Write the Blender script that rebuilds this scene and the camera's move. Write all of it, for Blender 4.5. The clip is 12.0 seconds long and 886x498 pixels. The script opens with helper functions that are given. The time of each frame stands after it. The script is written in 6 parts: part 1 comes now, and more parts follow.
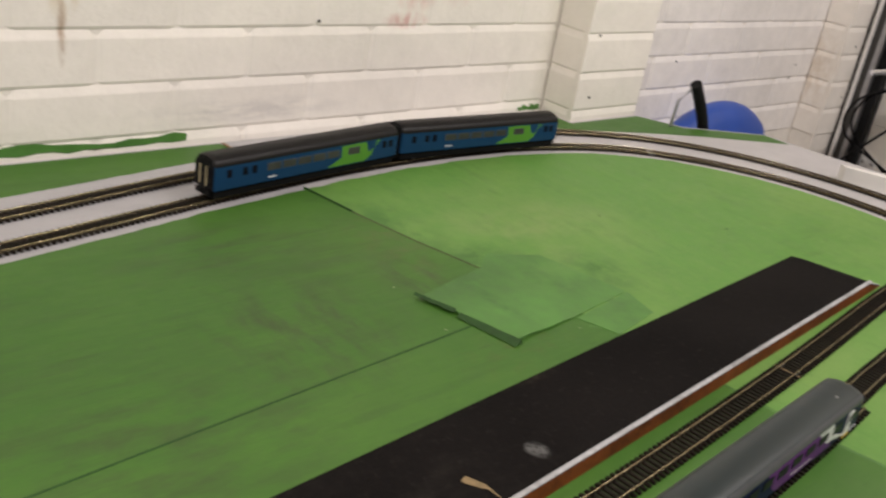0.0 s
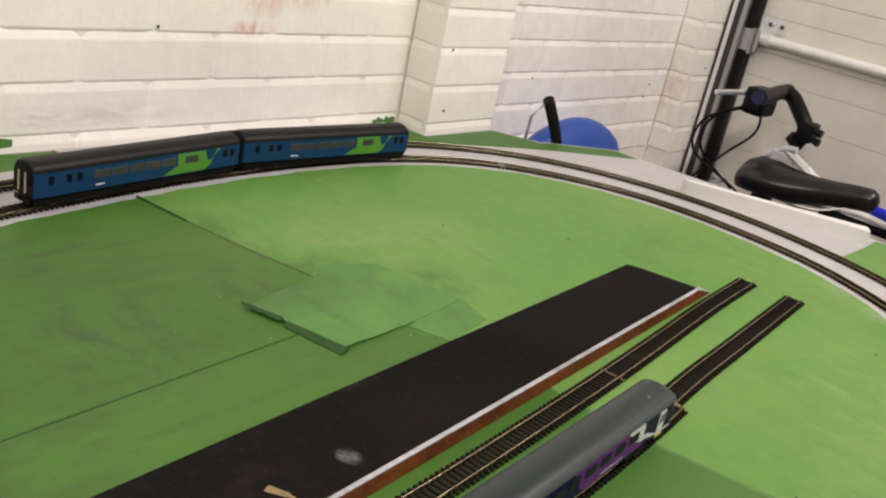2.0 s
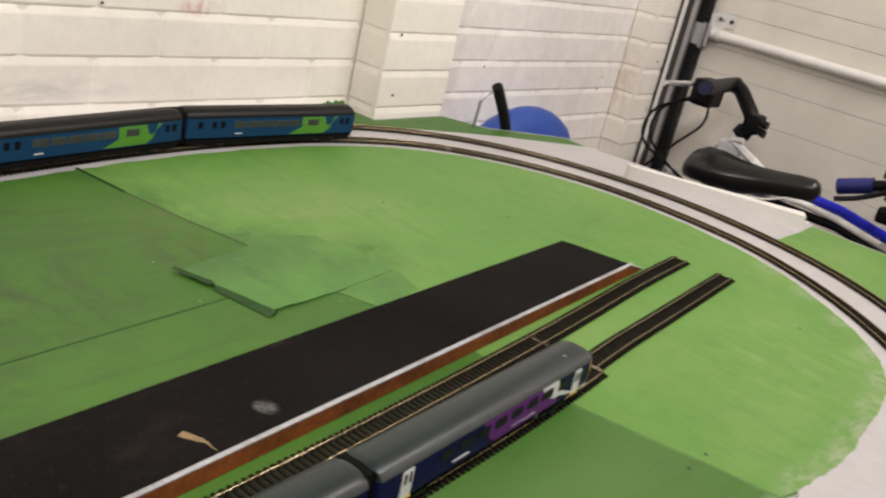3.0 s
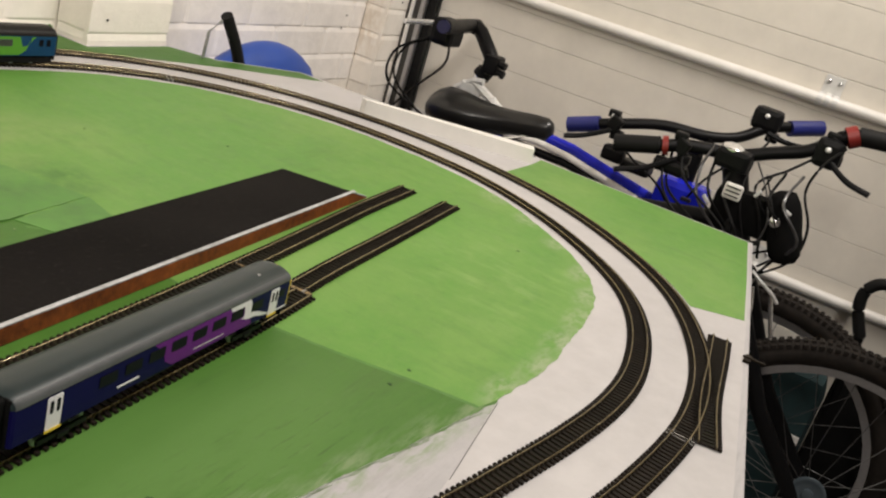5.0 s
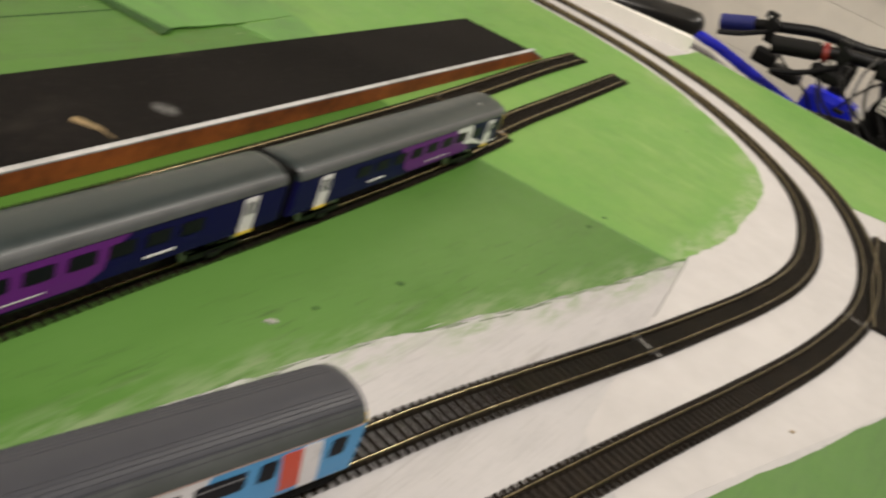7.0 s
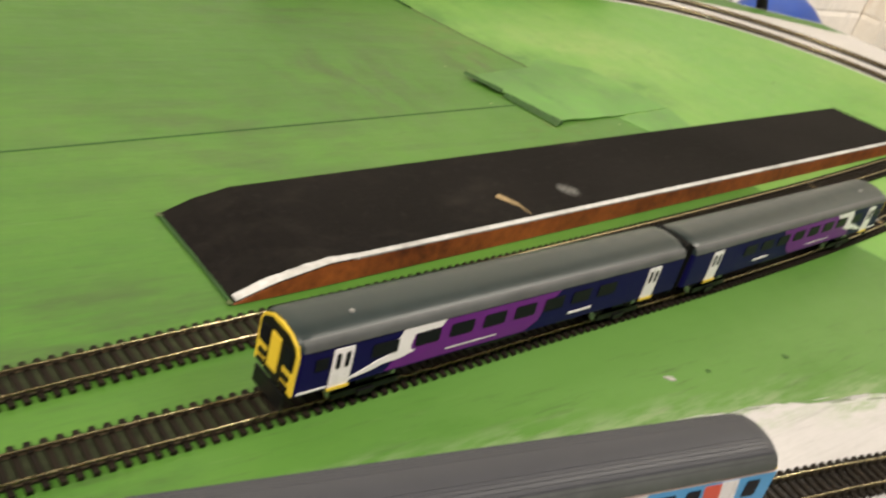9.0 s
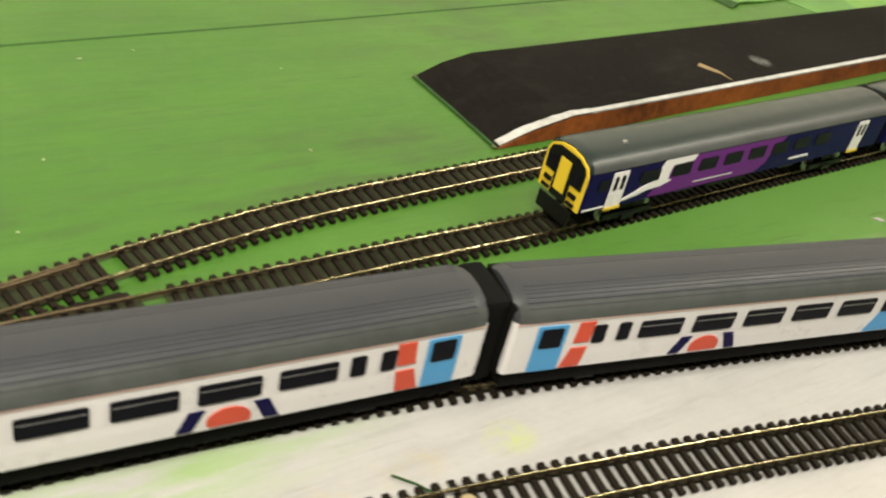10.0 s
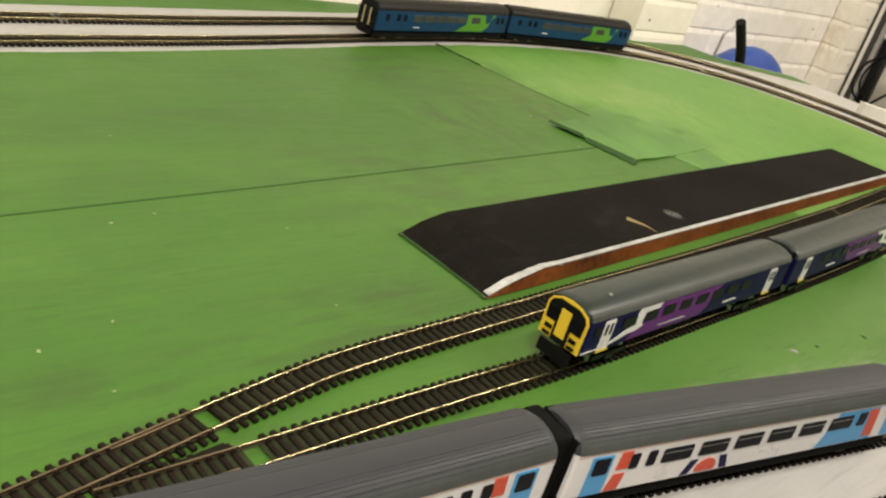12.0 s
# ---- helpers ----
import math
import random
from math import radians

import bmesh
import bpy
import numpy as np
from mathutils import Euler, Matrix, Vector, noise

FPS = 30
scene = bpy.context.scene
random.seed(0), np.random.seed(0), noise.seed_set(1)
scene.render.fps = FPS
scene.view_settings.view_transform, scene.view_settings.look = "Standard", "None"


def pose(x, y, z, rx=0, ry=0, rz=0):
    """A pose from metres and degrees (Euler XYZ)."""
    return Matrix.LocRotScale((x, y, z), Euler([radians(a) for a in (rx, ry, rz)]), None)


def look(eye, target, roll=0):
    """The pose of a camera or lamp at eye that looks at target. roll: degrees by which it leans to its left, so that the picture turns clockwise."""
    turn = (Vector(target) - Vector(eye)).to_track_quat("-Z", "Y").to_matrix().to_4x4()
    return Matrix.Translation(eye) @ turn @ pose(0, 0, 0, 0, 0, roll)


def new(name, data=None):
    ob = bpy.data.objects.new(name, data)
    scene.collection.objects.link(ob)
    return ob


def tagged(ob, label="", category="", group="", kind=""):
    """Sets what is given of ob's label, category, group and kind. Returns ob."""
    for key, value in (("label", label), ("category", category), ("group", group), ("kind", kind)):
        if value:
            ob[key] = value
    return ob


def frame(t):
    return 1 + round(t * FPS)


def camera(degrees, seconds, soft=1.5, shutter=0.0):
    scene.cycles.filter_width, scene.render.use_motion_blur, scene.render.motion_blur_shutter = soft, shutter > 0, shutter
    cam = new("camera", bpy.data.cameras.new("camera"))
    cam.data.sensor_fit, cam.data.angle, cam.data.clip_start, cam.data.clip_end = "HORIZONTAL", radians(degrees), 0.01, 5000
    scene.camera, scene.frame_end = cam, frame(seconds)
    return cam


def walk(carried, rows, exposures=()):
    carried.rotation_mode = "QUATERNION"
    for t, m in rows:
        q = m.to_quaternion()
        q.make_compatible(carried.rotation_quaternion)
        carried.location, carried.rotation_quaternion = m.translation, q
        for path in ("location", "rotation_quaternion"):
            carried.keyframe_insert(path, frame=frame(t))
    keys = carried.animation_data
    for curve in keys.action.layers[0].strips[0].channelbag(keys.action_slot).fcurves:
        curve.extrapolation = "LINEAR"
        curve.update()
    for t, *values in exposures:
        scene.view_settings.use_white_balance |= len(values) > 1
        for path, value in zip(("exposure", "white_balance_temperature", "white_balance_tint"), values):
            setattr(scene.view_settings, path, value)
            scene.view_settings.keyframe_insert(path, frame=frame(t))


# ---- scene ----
cam = camera(51.0, 12.0, soft=2.2, shutter=0.5)
PATH = [
    (0, (0.5322, 1.1191, 1.2502), (1.8310, 2.4069, 0.4408), 9.72),
    (0.5, (0.5487, 1.1265, 1.2409), (1.9177, 2.3388, 0.4310), 11.05),
    (1, (0.5491, 1.1103, 1.2431), (1.9015, 2.3656, 0.4716), 10.96),
    (1.5, (0.5700, 1.0920, 1.2460), (1.9986, 2.2695, 0.4893), 11.20),
    (2, (0.5782, 1.0791, 1.2454), (2.0516, 2.2185, 0.5169), 12.14),
    (2.5, (0.5744, 1.0547, 1.2385), (2.0454, 2.1984, 0.5119), 12.22),
    (3, (0.5848, 1.0215, 1.2308), (2.0980, 2.1180, 0.5182), 13.18),
    (3.5, (0.6023, 0.9976, 1.2432), (2.1760, 2.0153, 0.5448), 11.34),
    (3.7, (0.6185, 0.9930, 1.2328), (2.2646, 1.9015, 0.5507), 12.56),
    (5.3, (0.6535, 0.9708, 1.1897), (2.4110, 1.6432, 0.5123), 17.12),
    (5.5, (0.6448, 0.9773, 1.1847), (2.3864, 1.6791, 0.4961), 17.96),
    (6, (0.6444, 1.0015, 1.1915), (2.3965, 1.6620, 0.4888), 16.90),
    (6.5, (0.6154, 1.0161, 1.1706), (2.3337, 1.6446, 0.3629), 19.37),
    (7, (0.5646, 1.0380, 1.1241), (2.2062, 1.7304, 0.2154), 24.07),
    (7.2, (0.5323, 1.0364, 1.1283), (2.0934, 1.8347, 0.1662), 23.19),
    (8.8, (0.4778, 1.0351, 1.1199), (1.7409, 2.2430, 0.1474), 19.04),
    (9, (0.4769, 1.0320, 1.1295), (1.7062, 2.2850, 0.1710), 16.42),
    (9.5, (0.4185, 0.9851, 1.1172), (1.3874, 2.3636, 0.0398), 12.93),
    (10, (0.3417, 1.0131, 1.1046), (1.4058, 2.2718, -0.0283), 14.18),
    (10.5, (0.2793, 1.0422, 1.1262), (1.5484, 2.1778, 0.0774), 14.82),
    (11, (0.2284, 1.0245, 1.1364), (1.5898, 2.1988, 0.2602), 16.50),
    (11.5, (0.2222, 1.0337, 1.1448), (1.5899, 2.2068, 0.2769), 15.85),
    (12, (0.2111, 1.0363, 1.1336), (1.5763, 2.2362, 0.2991), 17.28),
]
EXPOSURES = [(0.0, -0.5, 6250, 17), (1.0, -0.32, 6250, 17), (3.5, -0.29, 6250, 15), (5.5, -0.23, 6550, 12), (7.2, -0.14, 6600, 11), (8.9, 0.28, 6800, 10), (9.5, 0.28, 6850, 3), (10.5, 0.36, 7050, 2), (11.0, 0.03, 7000, 5), (12.0, 0.0, 7000, 6)]
walk(cam, [(t, look(eye, target, roll)) for t, eye, target, roll in PATH], EXPOSURES)

T = 0.82          # height of the layout board's top
RAIL = 0.0055     # height of the rail heads over the board

# ---- world and light ----
world = bpy.data.worlds.new("world")
world.use_nodes = True
scene.world = world
world.node_tree.nodes["Background"].inputs[0].default_value = (0.05, 0.05, 0.055, 1)
world.node_tree.nodes["Background"].inputs[1].default_value = 0.3


# two fluorescent tubes under the roof
for x, y, watts in ((-0.30, 0.70, 51), (2.05, 0.74, 35)):
    tube_lamp = bpy.data.lights.new("ceiling_tube_light", "AREA")
    tube_lamp.shape, tube_lamp.size, tube_lamp.size_y = "RECTANGLE", 1.2, 0.05
    tube_lamp.energy, tube_lamp.color = watts, (1.0, 0.94, 0.85)
    new("ceiling_tube_light", tube_lamp).matrix_world = look((x, y, 2.36), (x, y + 1.3, 1.0))


# ---- materials ----
def material(name, base, rough=0.6, metal=0.0, var=0.12, scale=40.0, bump=0.15, dark=None, stretch=(1, 1, 1), spec=0.5, bump_scale=None, island=False, tone_blotch=6.0, dist=0.0008, rand=0.0):
    m = bpy.data.materials.new(name)
    m.use_nodes = True
    nt = m.node_tree
    n, l = nt.nodes, nt.links
    b = n["Principled BSDF"]
    b.inputs["Roughness"].default_value = rough
    b.inputs["Metallic"].default_value = metal
    b.inputs["Specular IOR Level"].default_value = spec
    tc = n.new("ShaderNodeTexCoord")
    geo = n.new("ShaderNodeNewGeometry")
    mp = n.new("ShaderNodeMapping")
    mp.inputs["Scale"].default_value = stretch
    l.new(geo.outputs["Position"], mp.inputs["Vector"])
    fine = n.new("ShaderNodeTexNoise")
    fine.inputs["Scale"].default_value = scale
    fine.inputs["Detail"].default_value = 6
    fine.inputs["Roughness"].default_value = 0.65
    l.new(mp.outputs[0], fine.inputs["Vector"])
    big = n.new("ShaderNodeTexNoise")
    big.inputs["Scale"].default_value = tone_blotch
    big.inputs["Detail"].default_value = 4
    l.new(mp.outputs[0], big.inputs["Vector"])
    mixn = n.new("ShaderNodeMath")
    mixn.operation = "MULTIPLY_ADD"
    l.new(fine.outputs[0], mixn.inputs[0])
    mixn.inputs[1].default_value = 0.5
    half = n.new("ShaderNodeMath")
    half.operation = "MULTIPLY"
    half.inputs[1].default_value = 0.5
    l.new(big.outputs[0], half.inputs[0])
    l.new(half.outputs[0], mixn.inputs[2])
    ramp = n.new("ShaderNodeValToRGB")
    c = Vector(base[:3])
    lo = Vector(dark) if dark else c * (1 - 2.2 * var)
    hi = c * (1 + 1.1 * var)
    ramp.color_ramp.elements[0].position = 0.33
    ramp.color_ramp.elements[1].position = 0.67
    ramp.color_ramp.elements[0].color = (*lo, 1)
    ramp.color_ramp.elements[1].color = (*hi, 1)
    l.new(mixn.outputs[0], ramp.inputs[0])
    last = ramp.outputs[0]
    if rand:
        info = n.new("ShaderNodeObjectInfo")
        hsv = n.new("ShaderNodeHueSaturation")
        mr = n.new("ShaderNodeMapRange")
        mr.inputs[3].default_value, mr.inputs[4].default_value = 1 - rand, 1 + rand
        l.new(info.outputs["Random"], mr.inputs[0])
        l.new(mr.outputs[0], hsv.inputs["Value"])
        l.new(last, hsv.inputs["Color"])
        last = hsv.outputs[0]
    l.new(last, b.inputs["Base Color"])
    rr = n.new("ShaderNodeMapRange")
    rr.inputs[3].default_value, rr.inputs[4].default_value = max(0.02, rough - 0.12), min(1.0, rough + 0.12)
    l.new(fine.outputs[0], rr.inputs[0])
    l.new(rr.outputs[0], b.inputs["Roughness"])
    if bump:
        bn = n.new("ShaderNodeBump")
        bn.inputs["Strength"].default_value = bump
        bn.inputs["Distance"].default_value = dist
        l.new(fine.outputs[0], bn.inputs["Height"])
        l.new(bn.outputs[0], b.inputs["Normal"])
    return m


M_BRICK = material("white_painted_brick", (0.92, 0.87, 0.79), 0.62, var=0.04, scale=28, bump=0.6, tone_blotch=3, dist=0.003, rand=0.03)
M_GREYBRICK = material("greyed_white_painted_brick", (0.90, 0.86, 0.815), 0.62, var=0.06, scale=34, bump=0.9, tone_blotch=3, dist=0.002, rand=0.03)
M_MORTAR = material("white_painted_mortar", (0.88, 0.83, 0.75), 0.7, var=0.06, scale=50, bump=0.4, dist=0.002)
M_FLOOR = material("concrete_floor", (0.22, 0.21, 0.20), 0.8, var=0.15, scale=12, bump=0.3, dist=0.003)
# unseen ceiling and walls, given dark colours to hold down bounced light
M_CEIL = material("dark_unseen_ceiling", (0.20, 0.15, 0.10), 0.8, var=0.05, scale=8)
M_UNSEENWALL = material("dark_unseen_wall", (0.26, 0.20, 0.16), 0.8, var=0.15, scale=14)


def tone_blotch(m, centre, size, colour, amount, scale=30.0, stretch=(1, 1, 1), cut=0.45):
    """A blotch of dirt, paint or shade with ragged edges, coloured into one place on a painted surface."""
    n, l = m.node_tree.nodes, m.node_tree.links
    b = n["Principled BSDF"]
    last = b.inputs["Base Color"].links[0].from_socket
    geo = n.new("ShaderNodeNewGeometry")
    mp = n.new("ShaderNodeMapping")
    mp.vector_type = "TEXTURE"
    mp.inputs["Location"].default_value = centre
    mp.inputs["Scale"].default_value = size
    l.new(geo.outputs["Position"], mp.inputs[0])
    ln = n.new("ShaderNodeVectorMath")
    ln.operation = "LENGTH"
    l.new(mp.outputs[0], ln.inputs[0])
    near = n.new("ShaderNodeMapRange")
    near.inputs[1].default_value, near.inputs[2].default_value = 0.25, 1.0
    near.inputs[3].default_value, near.inputs[4].default_value = 1.0, 0.0
    l.new(ln.outputs["Value"], near.inputs[0])
    m2 = n.new("ShaderNodeMapping")
    m2.inputs["Scale"].default_value = stretch
    l.new(geo.outputs["Position"], m2.inputs[0])
    tx = n.new("ShaderNodeTexNoise")
    tx.inputs["Scale"].default_value, tx.inputs["Detail"].default_value, tx.inputs["Roughness"].default_value = scale, 6, 0.65
    l.new(m2.outputs[0], tx.inputs["Vector"])
    mr = n.new("ShaderNodeMapRange")
    mr.inputs[1].default_value, mr.inputs[2].default_value, mr.inputs[4].default_value = cut, cut + 0.2, amount
    l.new(tx.outputs[0], mr.inputs[0])
    mu = n.new("ShaderNodeMath")
    mu.operation = "MULTIPLY"
    l.new(mr.outputs[0], mu.inputs[0])
    l.new(near.outputs[0], mu.inputs[1])
    mx = n.new("ShaderNodeMix")
    mx.data_type = "RGBA"
    l.new(mu.outputs[0], mx.inputs[0])
    l.new(last, mx.inputs[6])
    mx.inputs[7].default_value = (*colour, 1)
    l.new(mx.outputs[2], b.inputs["Base Color"])


def green_paint(name, base, pale, scuff, along_x, scuff_at):
    """Brushed emulsion: tone patches, fine brush streaks and darker dry-brush scuffs."""
    m = material(name, base, 0.5, var=0.05, scale=30, bump=0.0, tone_blotch=4, spec=0.3)
    nt = m.node_tree
    n, l = nt.nodes, nt.links
    b = n["Principled BSDF"]
    geo = n.new("ShaderNodeNewGeometry")
    last = b.inputs["Base Color"].links[0].from_socket

    def layer(scale, stretch, lo, hi, colour, amount, last):
        mp = n.new("ShaderNodeMapping")
        mp.inputs["Scale"].default_value = stretch
        mp.inputs["Rotation"].default_value = (0, 0, radians(-4))
        tx = n.new("ShaderNodeTexNoise")
        tx.inputs["Scale"].default_value = scale
        tx.inputs["Detail"].default_value = 5
        tx.inputs["Roughness"].default_value = 0.62
        l.new(geo.outputs["Position"], mp.inputs[0])
        l.new(mp.outputs[0], tx.inputs["Vector"])
        mr = n.new("ShaderNodeMapRange")
        mr.inputs[1].default_value, mr.inputs[2].default_value, mr.inputs[4].default_value = lo, hi, amount
        l.new(tx.outputs[0], mr.inputs[0])
        mx = n.new("ShaderNodeMix")
        mx.data_type = "RGBA"
        l.new(mr.outputs[0], mx.inputs[0])
        l.new(last, mx.inputs[6])
        mx.inputs[7].default_value = (*colour, 1)
        return mx.outputs[2], tx.outputs[0]
    s = (0.8, 6, 1) if along_x else (4, 0.9, 1)
    last, _ = layer(3.2, (1, 1.4, 1), 0.42, 0.68, pale, 0.60, last)
    last, streak = layer(16, s, 0.45, 0.80, pale, 0.24, last)
    last, _ = layer(9, s, scuff_at, scuff_at + 0.18, scuff, 0.42, last)
    last, _ = layer(70, (1, 1.5, 1), 0.48, 0.72, pale, 0.22, last)
    last, _ = layer(26, (s[0] * 0.7, s[1] * 1.4, 1), 0.60, 0.72, scuff, 0.38, last)
    last, _ = layer(60, (s[0] * 0.5, s[1] * 1.2, 1), 0.52, 0.70, scuff, 0.20, last)
    last, grit = layer(240, (1, 1.2, 1), 0.50, 0.74, scuff, 0.16, last)
    last, _ = layer(330, (1, 1, 1), 0.70, 0.76, tuple(min(1, 1.6 * c + 0.05) for c in pale), 0.25, last)
    l.new(last, b.inputs["Base Color"])
    bn = n.new("ShaderNodeBump")
    bn.inputs["Strength"].default_value, bn.inputs["Distance"].default_value = 0.3, 0.0008
    l.new(streak, bn.inputs["Height"])
    b2 = n.new("ShaderNodeBump")
    b2.inputs["Strength"].default_value, b2.inputs["Distance"].default_value = 0.25, 0.0003
    l.new(grit, b2.inputs["Height"])
    l.new(bn.outputs[0], b2.inputs["Normal"])
    l.new(b2.outputs[0], b.inputs["Normal"])
    return m


M_GREEN_D = green_paint("green_board_paint_dark", (0.052, 0.147, 0.0195), (0.085, 0.196, 0.029), (0.037, 0.082, 0.019), True, 0.54)
# darker streaky patches on the older board, strongest left of the platform
for cx, cy, sx, sy, k in ((0.61, 1.42, 0.15, 0.06, 1.0), (0.67, 1.75, 0.22, 0.05, 0.5), (0.42, 1.41, 0.16, 0.03, 0.6), (0.46, 1.70, 0.20, 0.10, 0.5), (1.08, 1.83, 0.12, 0.07, 0.55), (1.30, 1.24, 0.14, 0.05, 0.6), (1.05, 1.27, 0.15, 0.04, 0.5)):
    tone_blotch(M_GREEN_D, (cx, cy, T), (sx, sy, 0.1), (0.042, 0.060, 0.026), 0.65 * k, 14, (0.8, 4, 1), 0.42)
for cx, cy, sx, sy, k, st in ((0.98, 1.72, 0.13, 0.13, 0.75, (3, 1.2, 1)), (1.00, 1.90, 0.16, 0.10, 0.6, (1, 4, 1)), (0.80, 1.62, 0.22, 0.14, 0.55, (1.2, 3, 1)), (1.15, 1.76, 0.06, 0.07, 0.8, (4, 1, 1))):
    tone_blotch(M_GREEN_D, (cx, cy, T), (sx, sy, 0.1), (0.050, 0.070, 0.028), k, 11, st, 0.43)
tone_blotch(M_GREEN_D, (1.17, 1.83, T), (0.05, 0.11, 0.1), (0.105, 0.115, 0.045), 0.6, 40, (1, 1, 1), 0.45)
tone_blotch(M_GREEN_D, (1.14, 1.60, T), (0.10, 0.05, 0.1), (0.10, 0.09, 0.04), 0.35, 60, (1, 1, 1), 0.5)
tone_blotch(M_GREEN_D, (1.12, 1.26, T), (0.30, 0.11, 0.1), (0.088, 0.190, 0.042), 0.85, 7, (1, 3, 1), 0.28)
tone_blotch(M_GREEN_D, (0.90, 1.30, T), (0.30, 0.10, 0.1), (0.086, 0.195, 0.040), 0.85, 7, (1, 3, 1), 0.30)
M_WHITE = green_paint("white_board_paint", (0.418, 0.408, 0.416), (0.46, 0.45, 0.455), (0.27, 0.262, 0.268), True, 0.54)
tone_blotch(M_WHITE, (0.40, 1.236, T), (0.14, 0.030, 0.1), (0.24, 0.38, 0.12), 0.75, 20, (0.8, 4, 1), 0.42)
tone_blotch(M_WHITE, (0.564, 1.203, T), (0.016, 0.012, 0.1), (0.42, 0.48, 0.16), 0.9, 60, (1, 1, 1), 0.38)
tone_blotch(M_WHITE, (0.50, 1.205, T), (0.05, 0.012, 0.1), (0.42, 0.36, 0.20), 0.6, 60, (1, 1, 1), 0.5)
tone_blotch(M_WHITE, (1.00, 1.16, T), (0.35, 0.03, 0.1), (0.27, 0.26, 0.25), 0.6, 20, (0.7, 6, 1), 0.5)
for cx, cy, sx, sy, k in ((1.16, 1.225, 0.20, 0.06, 0.8), (0.90, 1.265, 0.22, 0.05, 0.7), (0.62, 1.30, 0.25, 0.04, 0.6), (0.55, 1.50, 0.35, 0.10, 0.5), (0.85, 1.80, 0.35, 0.12, 0.5)):
    tone_blotch(M_GREEN_D, (cx, cy, T), (sx, sy, 0.1), (0.033, 0.050, 0.020), k, 38, (0.55, 5, 1), 0.56)
    tone_blotch(M_GREEN_D, (cx + 0.05, cy, T), (sx, sy, 0.1), (0.13, 0.22, 0.07), 0.7 * k, 52, (0.6, 4, 1), 0.60)
M_NEWWHITE = material("clean_white_board_paint", (0.485, 0.47, 0.468), 0.5, var=0.06, scale=40, bump=0.15, tone_blotch=5, spec=0.3)
M_GREEN_L = green_paint("green_board_paint_light", (0.112, 0.273, 0.048), (0.196, 0.328, 0.082), (0.082, 0.190, 0.043), False, 0.56)
tone_blotch(M_GREEN_L, (1.62, 1.27, T), (0.22, 0.14, 0.1), (0.30, 0.42, 0.16), 0.45, 12, (3, 1, 1), 0.50)
tone_blotch(M_GREEN_L, (1.35, 1.80, T), (0.20, 0.12, 0.1), (0.26, 0.33, 0.13), 0.45, 9, (1, 1.5, 1), 0.45)
tone_blotch(M_GREEN_L, (1.70, 1.62, T), (0.16, 0.14, 0.1), (0.07, 0.15, 0.035), 0.5, 14, (1, 3, 1), 0.50)
tone_blotch(M_GREEN_L, (1.20, 1.86, T), (0.06, 0.17, 0.1), (0.062, 0.165, 0.032), 0.85, 16, (1.5, 1, 1), 0.36)
tone_blotch(M_GREEN_L, (1.24, 1.76, T), (0.07, 0.06, 0.1), (0.055, 0.150, 0.030), 0.9, 22, (1, 1.5, 1), 0.36)
tone_blotch(M_GREEN_L, (1.36, 1.68, T), (0.05, 0.07, 0.1), (0.062, 0.165, 0.032), 0.8, 22, (1, 1, 1), 0.38)
M_DRY = material("thin_dry_brushed_paint", (0.235, 0.295, 0.185), 0.6, var=0.25, scale=120)
M_JOINT = material("brown_worn_joint", (0.058, 0.082, 0.024), 0.7, var=0.2, scale=60)
M_CARD = material("green_painted_card", (0.085, 0.225, 0.042), 0.55, var=0.15, scale=40, bump=0.3, tone_blotch=8)
tone_blotch(M_CARD, (1.17, 1.735, T), (0.09, 0.05, 0.1), (0.050, 0.135, 0.028), 0.85, 20, (1.6, 1, 1), 0.38)
# a fold across the card, its shade painted as a dark streak
tone_blotch(M_CARD, (1.185, 1.675, T), (0.012, 0.05, 0.1), (0.040, 0.115, 0.024), 0.8, 30, (1, 1, 1), 0.36)
tone_blotch(M_CARD, (1.29, 1.60, T), (0.06, 0.04, 0.1), (0.105, 0.255, 0.048), 0.7, 16, (1, 1, 1), 0.38)
tone_blotch(M_CARD, (1.30, 1.70, T), (0.08, 0.06, 0.1), (0.125, 0.285, 0.055), 0.6, 16, (1, 1, 1), 0.42)
M_DARKGREEN = material("dark_green_shade_and_fleck", (0.020, 0.075, 0.009), 0.65, var=0.2, scale=60, bump=0.3)
M_GROOVE = material("dark_green_groove", (0.016, 0.065, 0.008), 0.8, var=0.2, scale=60)
M_PLY = material("plywood_edge", (0.38, 0.27, 0.16), 0.7, var=0.15, scale=30, stretch=(1, 1, 12))
M_SLEEPER = material("brown_plastic_sleeper", (0.0105, 0.0072, 0.0042), 0.65, spec=0.14, var=0.2, scale=200, bump=0.2, dist=0.0002, rand=0.25)
M_GAPBROWN = material("brown_gap_shade", (0.030, 0.024, 0.019), 0.75, spec=0.2, var=0.25, scale=200)
M_GLUE = material("yellowish_hard_filler", (0.52, 0.43, 0.26), 0.45, var=0.15, scale=120)
M_STRIPDARK = material("dark_brown_strip_and_gap_shade", (0.0135, 0.0140, 0.0075), 0.75, spec=0.12, var=0.3, scale=200)
M_GAPGREEN = material("dull_green_gap_shade", (0.030, 0.036, 0.018), 0.8, spec=0.12, var=0.35, scale=160)
M_RAIL = material("brassy_nickel_rail", (0.42, 0.355, 0.21), 0.25, 1.0, var=0.12, scale=150, bump=0.0)
M_DULLRAIL = material("dull_brown_turnout_rail", (0.17, 0.125, 0.075), 0.42, 0.8, var=0.2, scale=150, bump=0.0)
M_RUST = material("brown_rail_side", (0.115, 0.09, 0.055), 0.45, 0.8, var=0.15, scale=150, bump=0.0)
